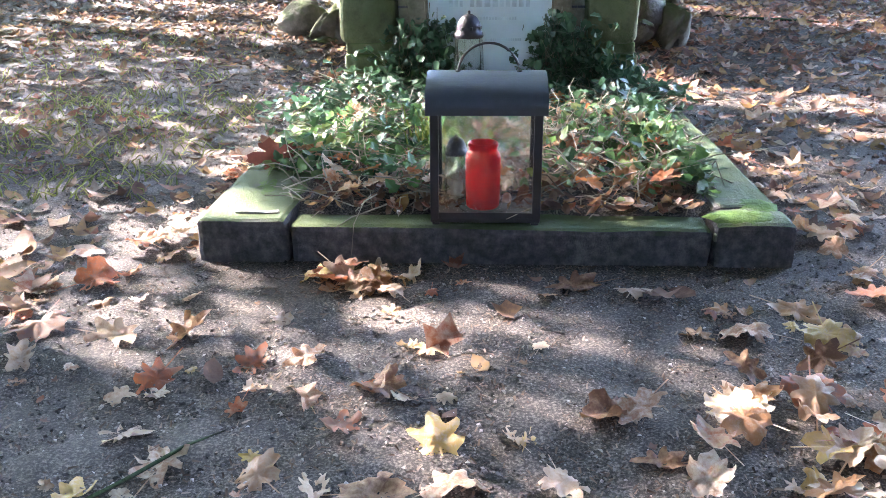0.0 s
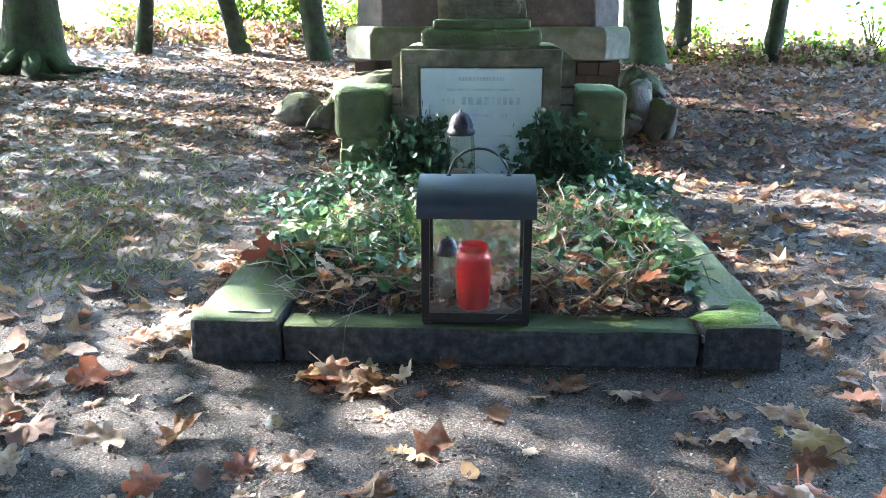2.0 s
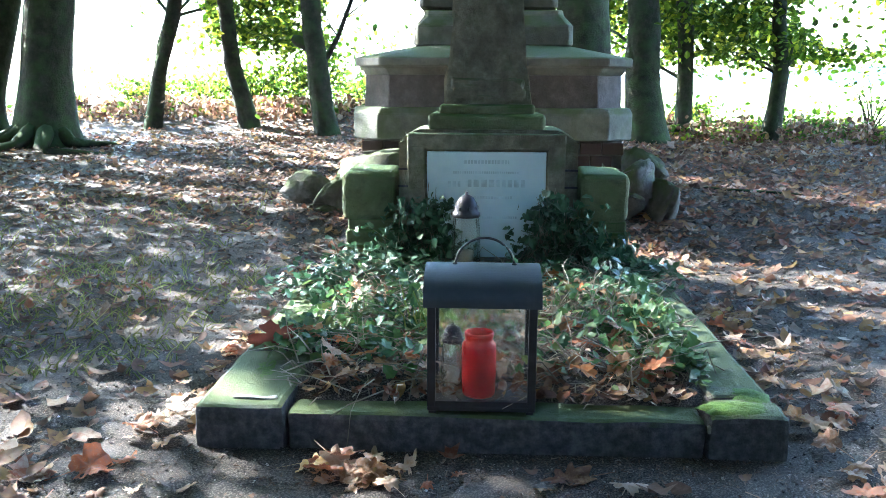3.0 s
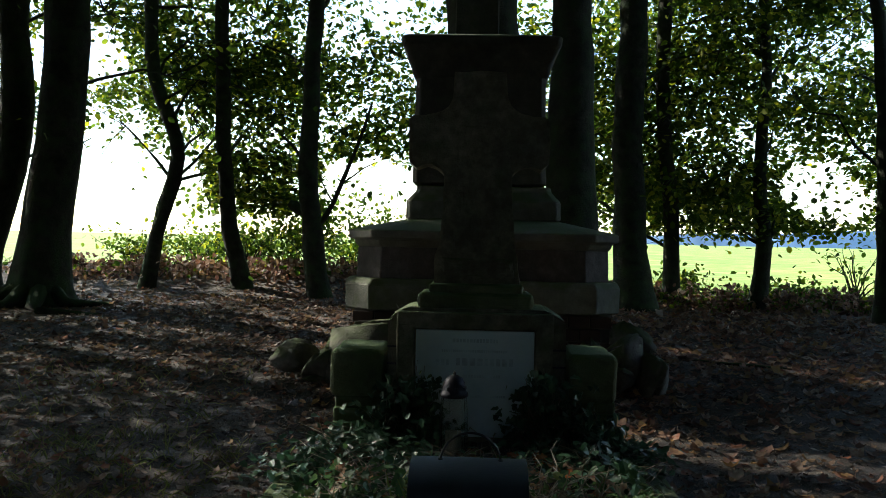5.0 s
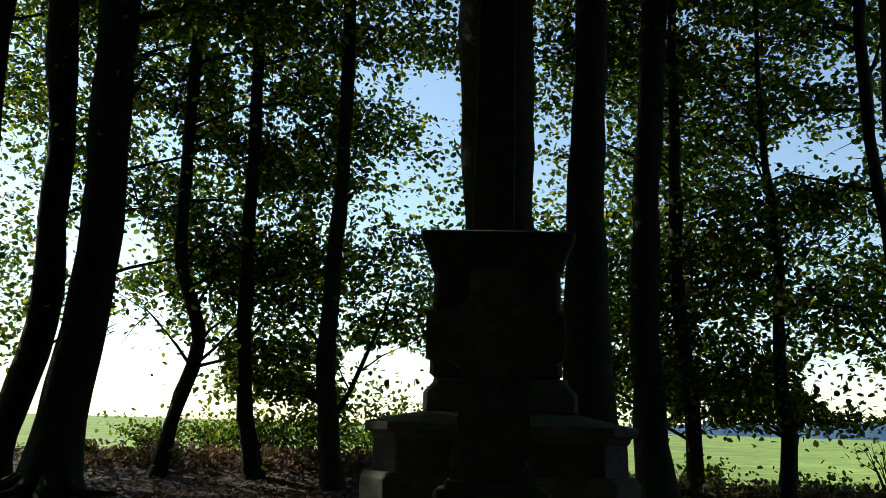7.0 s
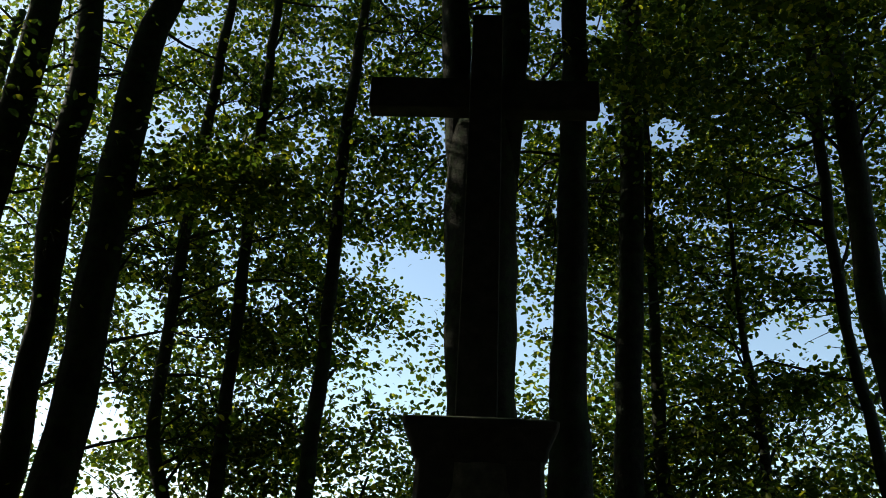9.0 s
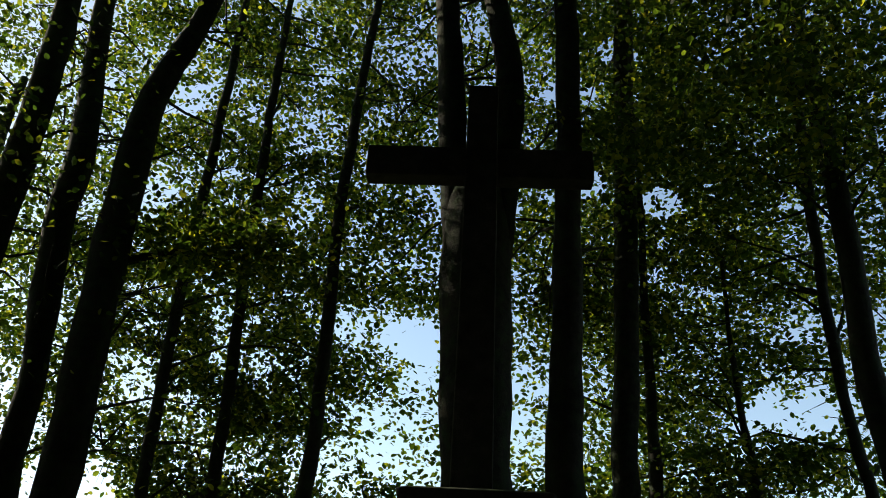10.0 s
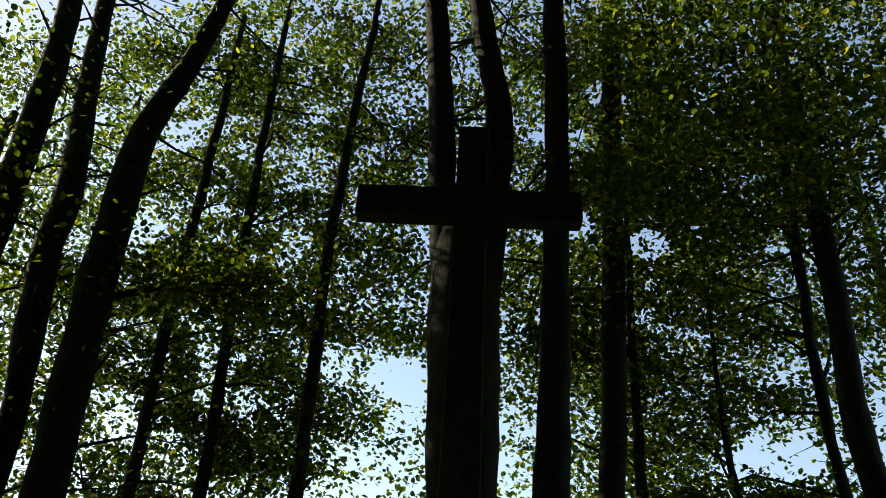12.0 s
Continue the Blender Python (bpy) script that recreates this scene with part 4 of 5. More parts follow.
# bare bramble stems on the bank
def brambles(x, y, seed, h=0.2, green=0.3):
    """Low brush: arching bare stems, dead leaves caught in them and a few green ones."""
    r = np.random.default_rng(seed)
    g = thing("bramble", (x, y, float(gz(x, y))), "tangle of brown bramble stems and dead leaves on the bank", "bramble", group="brambles on the bank")
    caught = []
    for k in range(16):
        a = Vector((r.normal(0, 0.42), r.normal(0, 0.25), -0.02))
        b = a + Vector((r.normal(0, 0.3), r.normal(0, 0.25), h * r.uniform(0.1, 1.3)))
        m = a.lerp(b, 0.5) + Vector((r.normal(0, 0.05), r.normal(0, 0.05), h * r.uniform(0.1, 0.9)))
        q = m.lerp(b, 0.5) + Vector((0, 0, h * 0.15))
        p = Pile()
        w = r.uniform(0.002, 0.006)
        p.add(*tube([a, a.lerp(m, 0.6) + Vector((0, 0, h * 0.2)), m, q, b], [w, w * 0.9, w * 0.8, w * 0.6, w * 0.3], 4))
        part("stem", p.mesh("stem", M_BARK), M_BARK, g)
        for t in r.uniform(0.2, 1.0, 24):
            caught.append(np.array(m.lerp(b, t)) + r.normal(0, 0.05, 3))
    floor = np.stack([r.normal(0, 0.5, 420), r.normal(0, 0.35, 420), np.abs(r.normal(0.0, h * 0.4, 420))], 1)
    pts = np.concatenate([np.array(caught), floor])
    pts[:, 2] = np.maximum(pts[:, 2], 0.0)
    live = r.random(len(pts)) < green
    for nm, p, m in (("dead_leaves", pts[~live], M_FALLEN), ("green_leaves", pts[live], M_LEAF)):
        v, f = scatter(LEAFV, LEAFF, p, turns(len(p), r, 0.8), 0.065 * r.uniform(0.5, 1.3, len(p)))
        part(nm, mesh(nm, v, f, m), m, g)


for k, (x, y) in enumerate([(-5.2, 8.5), (-4.5, 8.2), (-3.9, 8.5), (-3.2, 8.3), (-2.7, 8.7), (-2.2, 8.3), (-1.5, 8.5), (-0.9, 8.3), (-0.3, 8.6)]):
    brambles(x, y, 90 + k, 0.13, 0.12)
for k, (x, y) in enumerate([(1.2, 8.1), (1.8, 8.3), (2.4, 8.0), (2.9, 8.2), (3.4, 7.9), (3.8, 8.2), (4.2, 7.8), (4.6, 8.2), (5.1, 7.9), (5.6, 8.2)]):
    brambles(x, y, 110 + k, 0.08 if x < 3 else 0.15, 0.25)

# ---- fallen leaves ----
def leaf_shape(kind, r, sides=0):
    """A curled fallen leaf: lobed like maple or oak, or oval."""
    n = sides or (40 if kind == "lobed" else 16)
    pts = [(0, 0)]
    for k in range(n):
        a = 2 * math.pi * k / n
        if kind == "lobed":
            rad = 0.5 * (0.5 + 0.33 * abs(math.cos(2.5 * a)) + 0.16 * math.cos(a) + 0.09 * math.cos(13 * a + 1) + r.normal(0, 0.04)) * (1 if n < 20 else 1 - 0.28 * (abs(math.sin(2.5 * a)) > 0.93))
        else:
            rad = 0.5 * (0.62 / math.sqrt(math.cos(a) ** 2 * 0.45 + math.sin(a) ** 2 * 1.9)) * (1 + r.normal(0, 0.04))
        pts.append((rad * math.cos(a), rad * math.sin(a)))
    cx, cy, tw = r.uniform(0.4, 1.9), r.uniform(-0.6, 1.5), r.uniform(-0.9, 0.9)
    v = [(x, y, cx * y * y + cy * x * x * 0.8 + tw * x * y + r.normal(0, 0.012) + 0.02 * math.cos(9 * math.atan2(y, x)) * (x or y and 1)) for x, y in pts]
    lo = min(p[2] for p in v)
    v = [(x, y, z - lo) for x, y, z in v]
    f = [(0, k, k % n + 1) for k in range(1, n + 1)]
    s, _ = len(v), 0
    v += [(-0.08, 0.008, v[0][2] + 0.004), (-0.62, 0.012, 0.02), (-0.62, -0.006, 0.02), (-0.08, -0.008, v[0][2] + 0.004)]
    f.append((s, s + 1, s + 2, s + 3))
    return v, f


def crumpled_leaf(r, oak):
    """A dry lobed leaf, folded along its rib, curled at its edges and creased."""
    n = 44
    outline = []
    for k in range(n):
        a = 2 * math.pi * k / n
        if oak:
            rad = 0.5 / math.sqrt(math.cos(a) ** 2 + (math.sin(a) / 0.62) ** 2) * (0.80 + 0.22 * math.cos(7 * a + 0.4) + r.normal(0, 0.035))
        else:
            rad = 0.5 * (0.55 + 0.30 * abs(math.cos(2.5 * a)) ** 0.8 + 0.14 * math.cos(a) + 0.08 * math.cos(12 * a) + r.normal(0, 0.035))
        outline.append((rad * math.cos(a), rad * math.sin(a)))
    fold, curl, arch, tw = r.uniform(-0.4, 0.6), r.uniform(-0.3, 1.7), r.uniform(-1.2, 0.6), r.uniform(-0.8, 0.8)
    o = Vector(r.uniform(0, 50, 3))
    verts = [(0.0, 0.0, 0.0)]
    for q in (0.3, 0.55, 0.8, 1.0):
        for x, y in outline:
            x, y = x * q, y * q
            z = fold * abs(y) * 0.5 + curl * y * y + arch * x * x + tw * x * y
            z += 0.10 * noise.noise(Vector((x * 5, y * 5, 0)) + o) + 0.05 * noise.noise(Vector((x * 14, y * 14, 3)) + o)
            lift = 1 / (1 + 1.2 * abs(z))
            verts.append((x * lift, y * lift, z))
    faces = [(0, 1 + k, 1 + (k + 1) % n) for k in range(n)]
    for ring in range(3):
        i0 = 1 + ring * n
        faces += [(i0 + k, i0 + n + k, i0 + n + (k + 1) % n, i0 + (k + 1) % n) for k in range(n)]
    lo = sorted(v[2] for v in verts)[len(verts) // 12]
    verts = [(x, y, z - lo) for x, y, z in verts]
    c = verts[0][2]
    s = len(verts)
    verts += [(-0.05, 0.010, c), (-0.72, 0.014, c * 0.4), (-0.72, -0.008, c * 0.4), (-0.05, -0.010, c)]
    faces.append((s, s + 1, s + 2, s + 3))
    return verts, faces


LEAF_MESHES = [mesh("fallen_leaf", *crumpled_leaf(np.random.default_rng(200 + k), k % 3 != 1), M_LOOSE, True) for k in range(28)]

# ground height inside and outside the grave
def height(x, y):
    if -0.65 < x < 0.65 and 0 < y < 1.42:
        if x < -0.45 and y < 0.4 or y < 0.12 or abs(x) > 0.55:
            return 0.085
        return 0.105
    return float(gz(x, y))


LABELS = ["dry curled oak leaf lying on the soil", "curled maple leaf lying on the soil", "faded dry oak leaf lying on the ground"]


def drop(x, y, size, k=None, tilt=14, lift=0.002):
    k = int(rng.integers(len(LEAF_MESHES))) if k is None else k
    ob = tagged(new("fallen_leaf", LEAF_MESHES[k]), LABELS[k % 3], "leaf", group="fallen leaves")
    ob.matrix_basis = pose(x, y, height(x, y) + lift, rng.normal(0, tilt), rng.normal(0, tilt), rng.uniform(0, 360)) @ Matrix.Diagonal((size, size, size * 0.85, 1))


SPOTS = [(-0.93, -0.17), (-0.83, -0.13), (-0.77, -0.24), (-0.70, -0.22), (-0.84, -0.34), (-0.69, -0.37), (-0.56, -0.36), (-0.82, -0.46), (-0.41, -0.47), (-0.56, -0.52), (-0.32, -0.45),
         (-0.18, -0.55), (-0.30, -0.58), (-0.40, -0.61), (-0.23, -0.66), (-0.55, -0.68), (-0.47, -0.74), (-0.32, -0.78), (-0.08, -0.70), (-0.56, -0.82), (-0.06, -0.80), (0.18, -0.61),
         (0.03, -0.67), (0.09, -0.77), (0.23, -0.73), (0.46, -0.33), (0.37, -0.33), (0.58, -0.23), (0.44, -0.23), (0.63, -0.34), (0.28, -0.15), (0.17, -0.12), (-0.24, -0.81), (-0.17, -0.82)]
for k, (x, y) in enumerate(SPOTS):
    drop(x, y, float(rng.uniform(0.085, 0.14)) * (0.6 if k in (2, 3, 13, 22, 26, 28) else 1))
# heap against the kerb, and the drift at the grave's corner
for k in range(16):
    drop(float(rng.normal(-0.24, 0.08)), float(rng.normal(-0.13, 0.035)), float(rng.uniform(0.06, 0.12)), lift=float(rng.uniform(0.002, 0.025)), tilt=13)
for k in range(44):
    drop(float(rng.normal(0.55, 0.15)), float(rng.normal(-0.66, 0.11)), float(rng.uniform(0.07, 0.13)), lift=float(rng.uniform(0.002, 0.03)), tilt=13)
for k in range(42):
    drop(float(rng.normal(-0.74, 0.05)), float(rng.uniform(-0.1, 0.8)), float(rng.uniform(0.05, 0.1)), lift=float(rng.uniform(0.002, 0.03)), tilt=13)
for k in range(60):
    drop(float(0.72 + abs(rng.normal(0, 0.12))), float(rng.uniform(-0.2, 1.3)), float(rng.uniform(0.06, 0.11)), lift=float(rng.uniform(0.002, 0.03)), tilt=13)
for k in range(60):
    drop(float(rng.uniform(-1.0, 0.9)), float(rng.uniform(-1.0, -0.1)), float(rng.uniform(0.025, 0.07)))


def litter():
    """Leaf litter further off and between, as one mass."""
    pile_v, pile_f, n = [], [], 0
    r = np.random.default_rng(5)
    simple = [leaf_shape("lobed" if k % 2 else "oval", np.random.default_rng(500 + k), 10) for k in range(8)]
    spots = []
    while len(spots) < 36000:
        x, y = r.normal(0, 2.9), -0.9 + 10.3 * r.random() ** 1.15
        if r.random() < 0.12:
            x, y = r.uniform(-6, 6), r.uniform(-4, 0.5)
        if abs(x) > 7:
            continue
        if (-0.68 < x < 0.68 and -0.02 < y < 1.8) or (abs(x - CX) < 0.8 and 2.9 < y < 4.5):
            continue
        d = 0.3 + 0.7 * (noise.noise(Vector((x * 0.9, y * 0.9, 3))) > 0.0) + (0.3 if x > 0.7 else 0) + (0.6 if y > 2.5 else 0)
        if -1.2 < y < 0.2 and abs(x) < 0.9:
            d = 0.03
        if r.random() < d:
            spots.append((x, y, gz(x, y) + r.uniform(0.0, 0.014)))
    spots = np.array(spots)
    pick = r.integers(0, len(simple), len(spots))
    V, F, off = [], [], 0
    for k, (sv, sf) in enumerate(simple):
        p = spots[pick == k]
        sf3 = np.array([q for q in sf if len(q) == 3])
        v, f = scatter(np.array(sv), sf3, p, turns(len(p), r, 0.25), (0.018 + 0.075 * r.random(len(p)) ** 2) * np.where((p[:, 0] < -0.8) & (p[:, 1] > 0.6), 0.8, 1.15) * (1 + 0.08 * np.clip(p[:, 1] - 2, 0, 4)))
        V.append(v)
        F.append(f + off)
        off += len(v)
    ob = new("leaf_litter", mesh("leaf_litter", np.concatenate(V), np.concatenate(F), M_FALLEN, True))
    tagged(ob, "scattered brown and orange fallen leaves over the woodland floor", "leaves", kind="stuff")


litter()


def grit():
    r = np.random.default_rng(6)
    base = np.array([(1, 0, 0), (-1, 0, 0), (0, 1, 0), (0, -1, 0), (0, 0, 0.7), (0, 0, -0.7)])
    f0 = np.array([(0, 2, 4), (2, 1, 4), (1, 3, 4), (3, 0, 4)])
    n = 75000
    x = r.uniform(-1.8, 1.6, n)
    y = -1.05 + 3.4 * r.random(n) ** 1.8
    keep = ~((np.abs(x) < 0.66) & (y > 0))
    x, y = x[keep], y[keep]
    p = np.stack([x, y, gz(x, y) + 0.001], 1)
    v, f = scatter(base, f0, p, turns(len(p), r, 0.6), 0.0011 + 0.0045 * r.random(len(p)) ** 3)
    tagged(new("grit", mesh("grit", v, f, M_PEB)), "small dark grit and crumbs on the soil", "gravel", kind="stuff")
    # wood chips and leaf crumbs
    n = 16000
    x = np.concatenate([r.normal(0.05, 0.7, n), r.normal(-0.3, 2.2, 70000)])
    y = np.concatenate([r.uniform(-1.05, 0.0, n), -0.2 + 7.0 * r.random(70000) ** 1.2])
    keep = ~((np.abs(x) < 0.67) & (y > -0.01) & (y < 1.8))
    x, y = x[keep], y[keep]
    p = np.stack([x, y, gz(x, y) + 0.003], 1)
    cv = np.array([(-1, -0.25, 0), (1, -0.3, 0.1), (0.9, 0.3, 0), (-0.9, 0.2, 0.15)])
    v, f = scatter(cv, np.array([(0, 1, 2, 3)]), p, turns(len(p), r, 0.3), (0.0012 + 0.006 * r.random(len(p)) ** 2) * (1 + 0.9 * np.clip(y, 0, 3.5)))
    tagged(new("leaf_crumbs", mesh("leaf_crumbs", v, f, M_CRUMB)), "tiny leaf crumbs and wood chips on the soil", "leaf crumbs", kind="stuff")


grit()

# ---- plants of the grave ----
IV = np.array([(0, 0, 0), (0.18, 0.42, 0.05), (0.42, 0.26, 0.02), (0.58, 0.34, 0.06), (1.0, 0, -0.06), (0.58, -0.34, 0.06), (0.42, -0.26, 0.02), (0.18, -0.42, 0.05), (0.4, 0, -0.03)])
IF = np.array([(8, 0, 1), (8, 1, 2), (8, 2, 3), (8, 3, 4), (8, 4, 5), (8, 5, 6), (8, 6, 7), (8, 7, 0)])


def ivy(name, centres, n, size, material, label, category, seed, lean=0.7, face=False):
    """A plant of many small leaves on thin stems about the centres (x, y, z, sx, sy, sz)."""
    r = np.random.default_rng(seed)
    g = thing(name, tuple(centres[0][:2]) + (0.08,), label, category)
    o = np.array([centres[0][0], centres[0][1], 0.08])
    pts, st = [], Pile()
    for x, y, z, sx, sy, sz in centres:
        m = n // len(centres)
        p = np.array([x, y, z]) + r.normal(0, 1, (m, 3)) * np.array([sx, sy, sz])
        pts.append(p)
        for q in p[:: 6]:
            a = Vector((x + r.normal(0, sx), y + r.normal(0, sy * 0.6), max(0.07, z - 1.5 * sz))) - Vector(o)
            b = Vector(q) - Vector(o)
            st.add(*tube([a, a.lerp(b, 0.5) + Vector(r.normal(0, 0.02, 3)), b], [0.002, 0.0016, 0.001], 4))
    pts = np.concatenate(pts)
    pts[:, 0] = np.where(pts[:, 1] < 1.1, np.minimum(pts[:, 0], 0.49 + 0.04 * r.random(len(pts))), pts[:, 0])
    pts[:, 2] = np.maximum(pts[:, 2], 0.095 + 0.02 * r.random(len(pts)))
    pts[:, 2] = np.minimum(pts[:, 2], 0.39 - 0.08 * r.random(len(pts)))
    if not face:
        pts[:, 1] = np.minimum(pts[:, 1], 1.42)
    v, f = scatter(IV, IF, pts, turns(len(pts), r, lean), size * r.uniform(0.6, 1.3, len(pts)))
    tagged(part("stem_tangle", st.mesh("stem_tangle", M_STALK), M_STALK, g), kind="stuff")
    part("foliage", mesh("leaves", v - o, f, material), material, g)


ivy("ivy", [(-0.29, 1.38, 0.22, 0.06, 0.03, 0.09), (-0.2, 1.36, 0.26, 0.03, 0.03, 0.09), (-0.34, 1.34, 0.16, 0.08, 0.05, 0.05), (-0.17, 1.34, 0.16, 0.04, 0.04, 0.05)], 1000, 0.034, M_IVY,
    "dark green ivy climbing beside the plaque", "ivy", 301, 1.0)
ivy("ivy", [(0.30, 1.37, 0.24, 0.06, 0.03, 0.09), (0.36, 1.36, 0.17, 0.07, 0.04, 0.06), (0.23, 1.36, 0.26, 0.03, 0.02, 0.10), (0.45, 1.34, 0.14, 0.06, 0.05, 0.04), (0.20, 1.36, 0.2, 0.05, 0.03, 0.05)], 1200, 0.034, M_IVY,
    "dark green ivy climbing beside the plaque", "ivy", 302, 1.0)
ivy("ivy", [(-0.45, 1.2, 0.13, 0.10, 0.10, 0.03), (-0.38, 1.3, 0.15, 0.1, 0.08, 0.03), (-0.55, 1.05, 0.12, 0.08, 0.1, 0.02), (-0.25, 1.15, 0.14, 0.1, 0.1, 0.03)], 1000, 0.034, M_IVY,
    "glossy ivy creeping over the grave bed", "ivy", 303, 0.5)
ivy("ivy", [(0.42, 1.15, 0.13, 0.09, 0.12, 0.03), (0.5, 1.0, 0.12, 0.07, 0.1, 0.025), (0.55, 1.28, 0.12, 0.07, 0.08, 0.02), (0.3, 1.2, 0.13, 0.1, 0.1, 0.03)], 800, 0.034, M_IVY,
    "glossy ivy creeping over the grave bed", "ivy", 304, 0.5)
ivy("herb", [(-0.40, 0.55, 0.13, 0.09, 0.12, 0.025), (-0.48, 0.45, 0.12, 0.06, 0.08, 0.02), (-0.25, 0.6, 0.14, 0.1, 0.15, 0.03), (-0.2, 0.4, 0.13, 0.08, 0.1, 0.02), (-0.35, 0.85, 0.13, 0.12, 0.12, 0.025)], 850, 0.034, M_HERB,
    "low green herbs growing on the grave", "plant", 305, 0.6)
ivy("herb", [(0.42, 0.45, 0.12, 0.07, 0.12, 0.02), (0.48, 0.3, 0.115, 0.04, 0.06, 0.015), (0.35, 0.7, 0.13, 0.1, 0.14, 0.025), (0.5, 0.75, 0.12, 0.05, 0.12, 0.02)], 560, 0.036, M_HERB,
    "low green herbs growing on the grave", "plant", 306, 0.6)


def stalks(name, x0, x1, y0, y1, n, h, material, label, category, seed, z=0.1, lean=0.6, w=0.0022):
    r = np.random.default_rng(seed)
    p = Pile()
    for k in range(n):
        a = Vector((r.uniform(x0, x1), r.uniform(y0, y1), 0))
        a.z = z if z is not None else float(gz(a.x, a.y))
        hh = h * r.uniform(0.4, 1.2)
        b = a + Vector((r.normal(0, lean * hh), r.normal(0, lean * hh), hh * r.uniform(0.35, 1)))
        m = a.lerp(b, 0.5) + Vector((r.normal(0, 0.1 * hh), r.normal(0, 0.1 * hh), 0.18 * hh))
        p.add(*tube([a, a.lerp(m, 0.55), m, b], [w, w, w * 0.8, w * 0.35], 4))
    tagged(new(name, p.mesh(name, material)), label, category, kind="stuff")


stalks("dry_stalks", -0.5, 0.5, 0.15, 1.25, 380, 0.10, M_STALK, "dry straw-coloured stalks lying across the grave bed", "dry grass", 401, lean=1.1)
stalks("grass_blades", -0.22, -0.02, 0.35, 0.75, 60, 0.14, M_GRASS, "yellow-green grass blades on the grave", "grass", 402, lean=0.25, w=0.003)
stalks("grass_blades", 0.12, 0.4, 0.5, 0.9, 26, 0.15, M_STALK, "pale dry blades on the grave", "grass", 403, lean=0.3, w=0.0028)
stalks("grass_tufts", -1.9, -0.9, 0.4, 1.9, 900, 0.05, M_GRASS, "short sunlit grass tufts beside the grave", "grass", 404, z=None, lean=0.7, w=0.002)
stalks("grass_tufts", -2.6, -1.2, 1.6, 3.4, 500, 0.05, M_GRASS, "short sunlit grass tufts beside the grave", "grass", 405, z=None, lean=0.7, w=0.002)
stalks("field_edge_grass", -7, 7, 9.4, 12.5, 2200, 0.10, M_GRASS, "long grass along the field's edge", "grass", 406, z=None, lean=0.6, w=0.004)
# leaves lying on the grave bed
def drift(name, xs, ys, n, label, seed, lift=(0.005, 0.035)):
    """Whole dry leaves lying too thick to count, as one mass."""
    r = np.random.default_rng(seed)
    pile = Pile()
    for k in range(n):
        v, f = crumpled_leaf(r, k % 3 == 0)
        x, y, size = r.uniform(*xs), r.uniform(*ys), r.uniform(0.045, 0.10)
        m = pose(x, y, height(x, y) + r.uniform(*lift), r.normal(0, 20), r.normal(0, 20), r.uniform(0, 360)) @ Matrix.Diagonal((size, size, size * 0.85, 1))
        pile.add([m @ Vector(p) for p in v], f)
    tagged(new(name, pile.mesh(name, M_DRIFT, False)), label, "leaves", kind="stuff")


drift("bed_leaves", (-0.5, 0.48), (0.13, 1.2), 150, "brown and orange dead leaves lying among the grave plants", 421)

ivy("herb", [(0.15, 0.35, 0.125, 0.10, 0.10, 0.02), (0.2, 0.6, 0.14, 0.12, 0.14, 0.02), (-0.05, 0.7, 0.14, 0.12, 0.15, 0.02), (0.05, 0.95, 0.14, 0.14, 0.12, 0.02)], 340, 0.032, M_HERB,
    "sparse low herbs between dry stalks", "plant", 307, 0.6)
M_RUST = mat("rust_red_leaf", [(0.10, 0.028, 0.02), (0.16, 0.05, 0.035)], 60, 0.6, 0.3, 150, trans=0.3)
red_mesh = mesh("fallen_leaf", *leaf_shape("lobed", np.random.default_rng(205)), M_RUST, True)
big = tagged(new("fallen_leaf", red_mesh), "large red-brown leaf standing up in the herbs", "leaf", group="fallen leaves")
big.matrix_basis = pose(-0.55, 0.37, 0.135, 58, 6, 200) @ Matrix.Diagonal((0.16, 0.12, 0.06, 1))


def bed_crumbs():
    r = np.random.default_rng(9)
    x, y = r.uniform(-0.44, 0.47, 1300), 0.09 + 1.2 * r.random(1300) ** 1.4
    p = np.stack([x, y, 0.082 + 0.03 * np.exp(-(x / 0.4) ** 2) * np.clip((y - 0.1) * 3, 0, 1) + r.uniform(0, 0.015, 1300)], 1)
    sv, sf = leaf_shape("oval", r, 9)
    v, f = scatter(np.array(sv), np.array([q for q in sf if len(q) == 3]), p, turns(1300, r, 0.5), r.uniform(0.015, 0.065, 1300))
    tagged(new("withered_leaves", mesh("withered_leaves", v, f, M_FALLEN)), "withered leaf bits among the grave plants", "leaves", kind="stuff")


bed_crumbs()

# ---- small things on kerb and soil ----
M_MOSS = mat("bright_moss", [(0.035, 0.07, 0.012), (0.06, 0.115, 0.02), (0.09, 0.15, 0.03)], 120, 0.95, 1.0, 260)
M_STREAK = mat("pale_dropping_mortar", [(0.16, 0.17, 0.15), (0.30, 0.31, 0.28)], 90, 0.9, 0.4, 160)


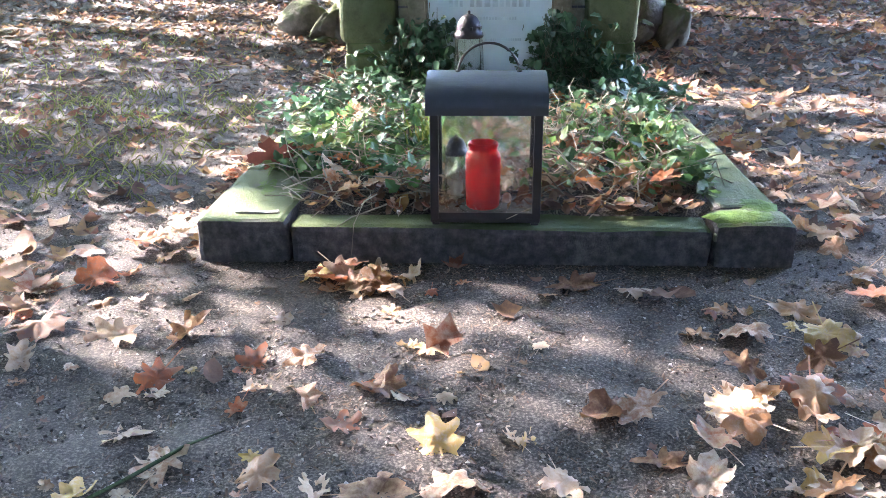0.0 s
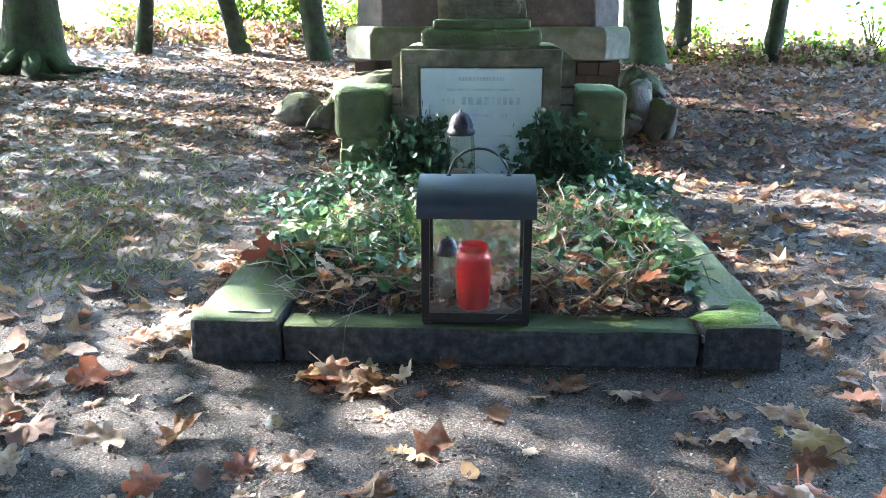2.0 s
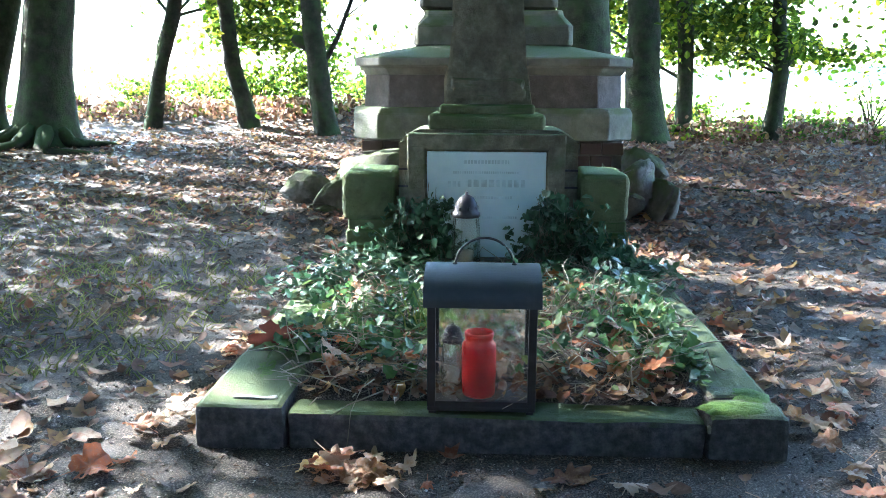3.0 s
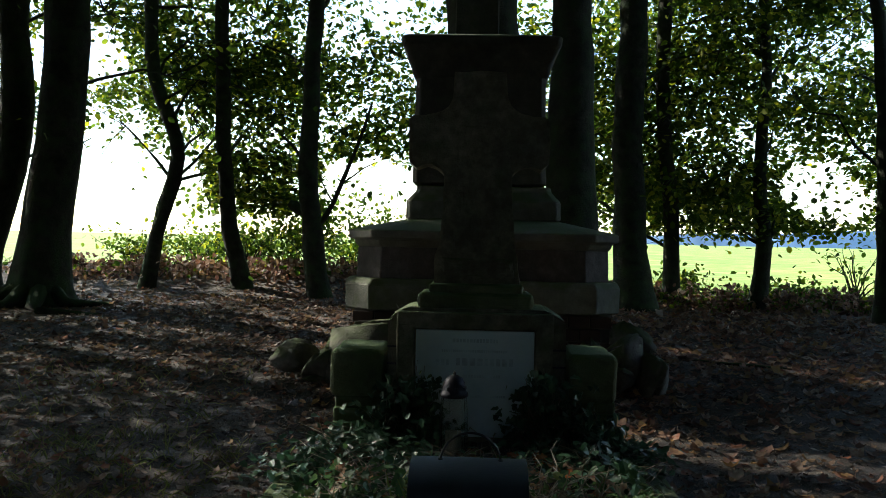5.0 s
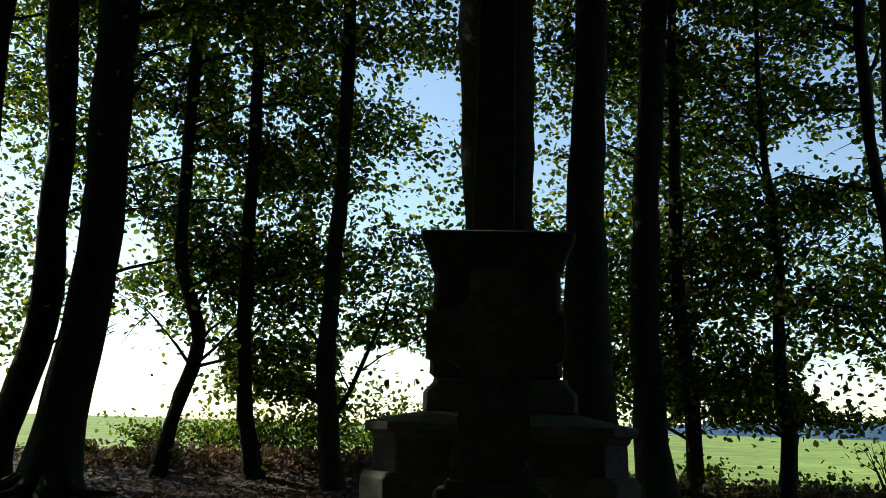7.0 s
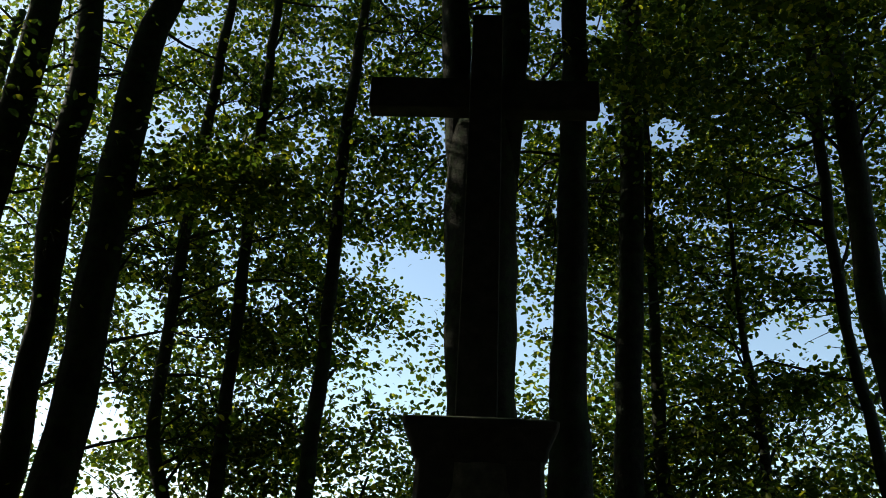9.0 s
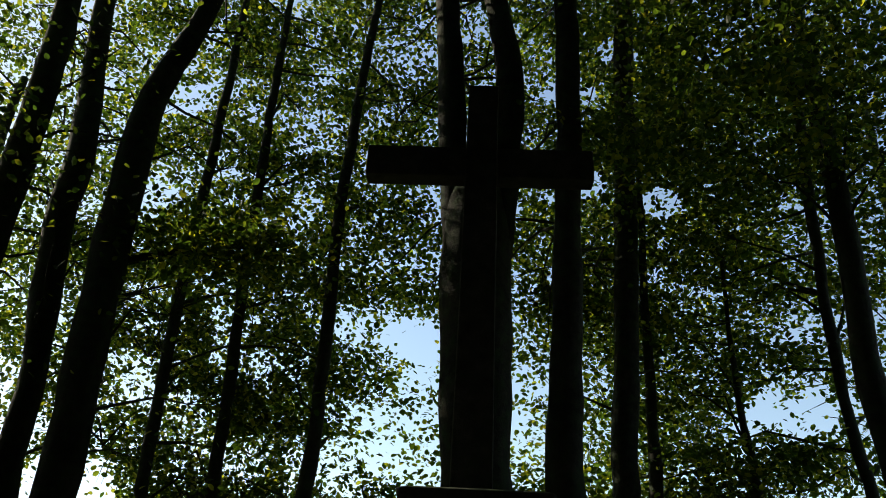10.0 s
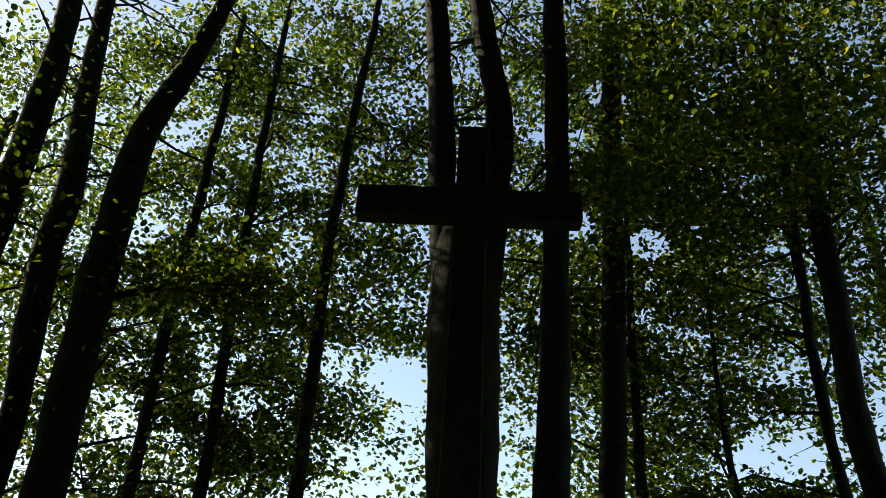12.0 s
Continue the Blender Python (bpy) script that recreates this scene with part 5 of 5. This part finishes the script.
def cushion(x, y, z, sx, sy, h, seed):
    """A mound of moss of uneven outline."""
    r = np.random.default_rng(seed)
    verts, faces, n, rings = [(x, y, z + h)], [], 26, 5
    for k in range(1, rings + 1):
        for j in range(n):
            a, q = 2 * math.pi * j / n, k / rings
            w = q * (1 + 0.25 * noise.noise(Vector((math.cos(a) * 2, math.sin(a) * 2, seed))))
            verts.append((x + sx * w * math.cos(a), y + sy * w * math.sin(a), z + h * math.sqrt(max(0, 1 - q * q)) + r.normal(0, 0.0012)))
    faces += [(0, 1 + j, 1 + (j + 1) % n) for j in range(n)]
    for k in range(rings - 1):
        i0 = 1 + k * n
        faces += [(i0 + j, i0 + n + j, i0 + n + (j + 1) % n, i0 + (j + 1) % n) for j in range(n)]
    tagged(new("moss_cushion", mesh("moss_cushion", verts, faces, M_MOSS, True)), "bright green moss growing on the kerb stone", "moss", group="moss cushions")


cushion(0.55, 0.055, 0.084, 0.085, 0.045, 0.012, 1)
cushion(0.60, 0.13, 0.084, 0.045, 0.07, 0.010, 2)
cushion(0.36, 0.06, 0.064, 0.08, 0.03, 0.010, 3)
cushion(-0.56, 0.25, 0.084, 0.04, 0.09, 0.006, 4)

# white bird dropping on the left block, mortar chip in the right joint
bm = worn(box(bmesh.new(), -0.575, -0.478, 0.048, 0.066, 0.084, 0.0925, 0.003), 0.004, 30, 3)
part("dropping_streak", bm, M_STREAK, kerb, "pale bird dropping streaked on the corner stone")
part("mortar_chip", worn(box(bmesh.new(), 0.4735, 0.4805, -0.003, 0.01, 0.05, 0.066, 0.002), 0.001, 30), M_STREAK, kerb, "pale chip of mortar in the joint")


def twig(name, path, radii, material, label, category):
    v, f = tube(path, radii, 6)
    tagged(new(name, mesh(name, v, f, material, True)), label, category)


twig("dry_stem", [(-0.27, 0.16, 0.10), (-0.285, 0.06, 0.115), (-0.30, -0.008, 0.085), (-0.305, -0.016, 0.03), (-0.31, -0.03, -0.006)], [0.0018, 0.0016, 0.0014, 0.0012, 0.0008], M_STALK,
     "thin dry stem hanging over the kerb", "stem")
twig("dry_stem", [(-0.24, 0.10, 0.095), (-0.31, 0.02, 0.09), (-0.345, -0.006, 0.072)], [0.002, 0.0016, 0.0008], M_STALK, "thin dry stem hanging over the kerb", "stem")
stalks("dry_stalks", -0.44, 0.46, 0.09, 0.3, 170, 0.06, M_STALK, "dry stalks along the front of the grave bed", "dry grass", 411, z=0.075, lean=1.3, w=0.0018)
twig("fallen_branch", [(1.35, 3.85, float(gz(1.35, 3.85)) + 0.012), (1.55, 3.80, float(gz(1.55, 3.80)) + 0.018), (1.78, 3.69, float(gz(1.78, 3.69)) + 0.022), (2.0, 3.64, float(gz(2.0, 3.64)) + 0.01)],
     [0.006, 0.011, 0.010, 0.005], M_BARK, "dark fallen branch lying on the leaf litter", "branch")
twig("fallen_branch", [(-0.62, -0.98, -0.004), (-0.565, -0.885, -0.003), (-0.50, -0.80, -0.004), (-0.445, -0.715, -0.005), (-0.40, -0.67, -0.007)], [0.003, 0.004, 0.0035, 0.003, 0.0015], M_BARK,
     "thin grey stick half sunk in the soil", "branch")
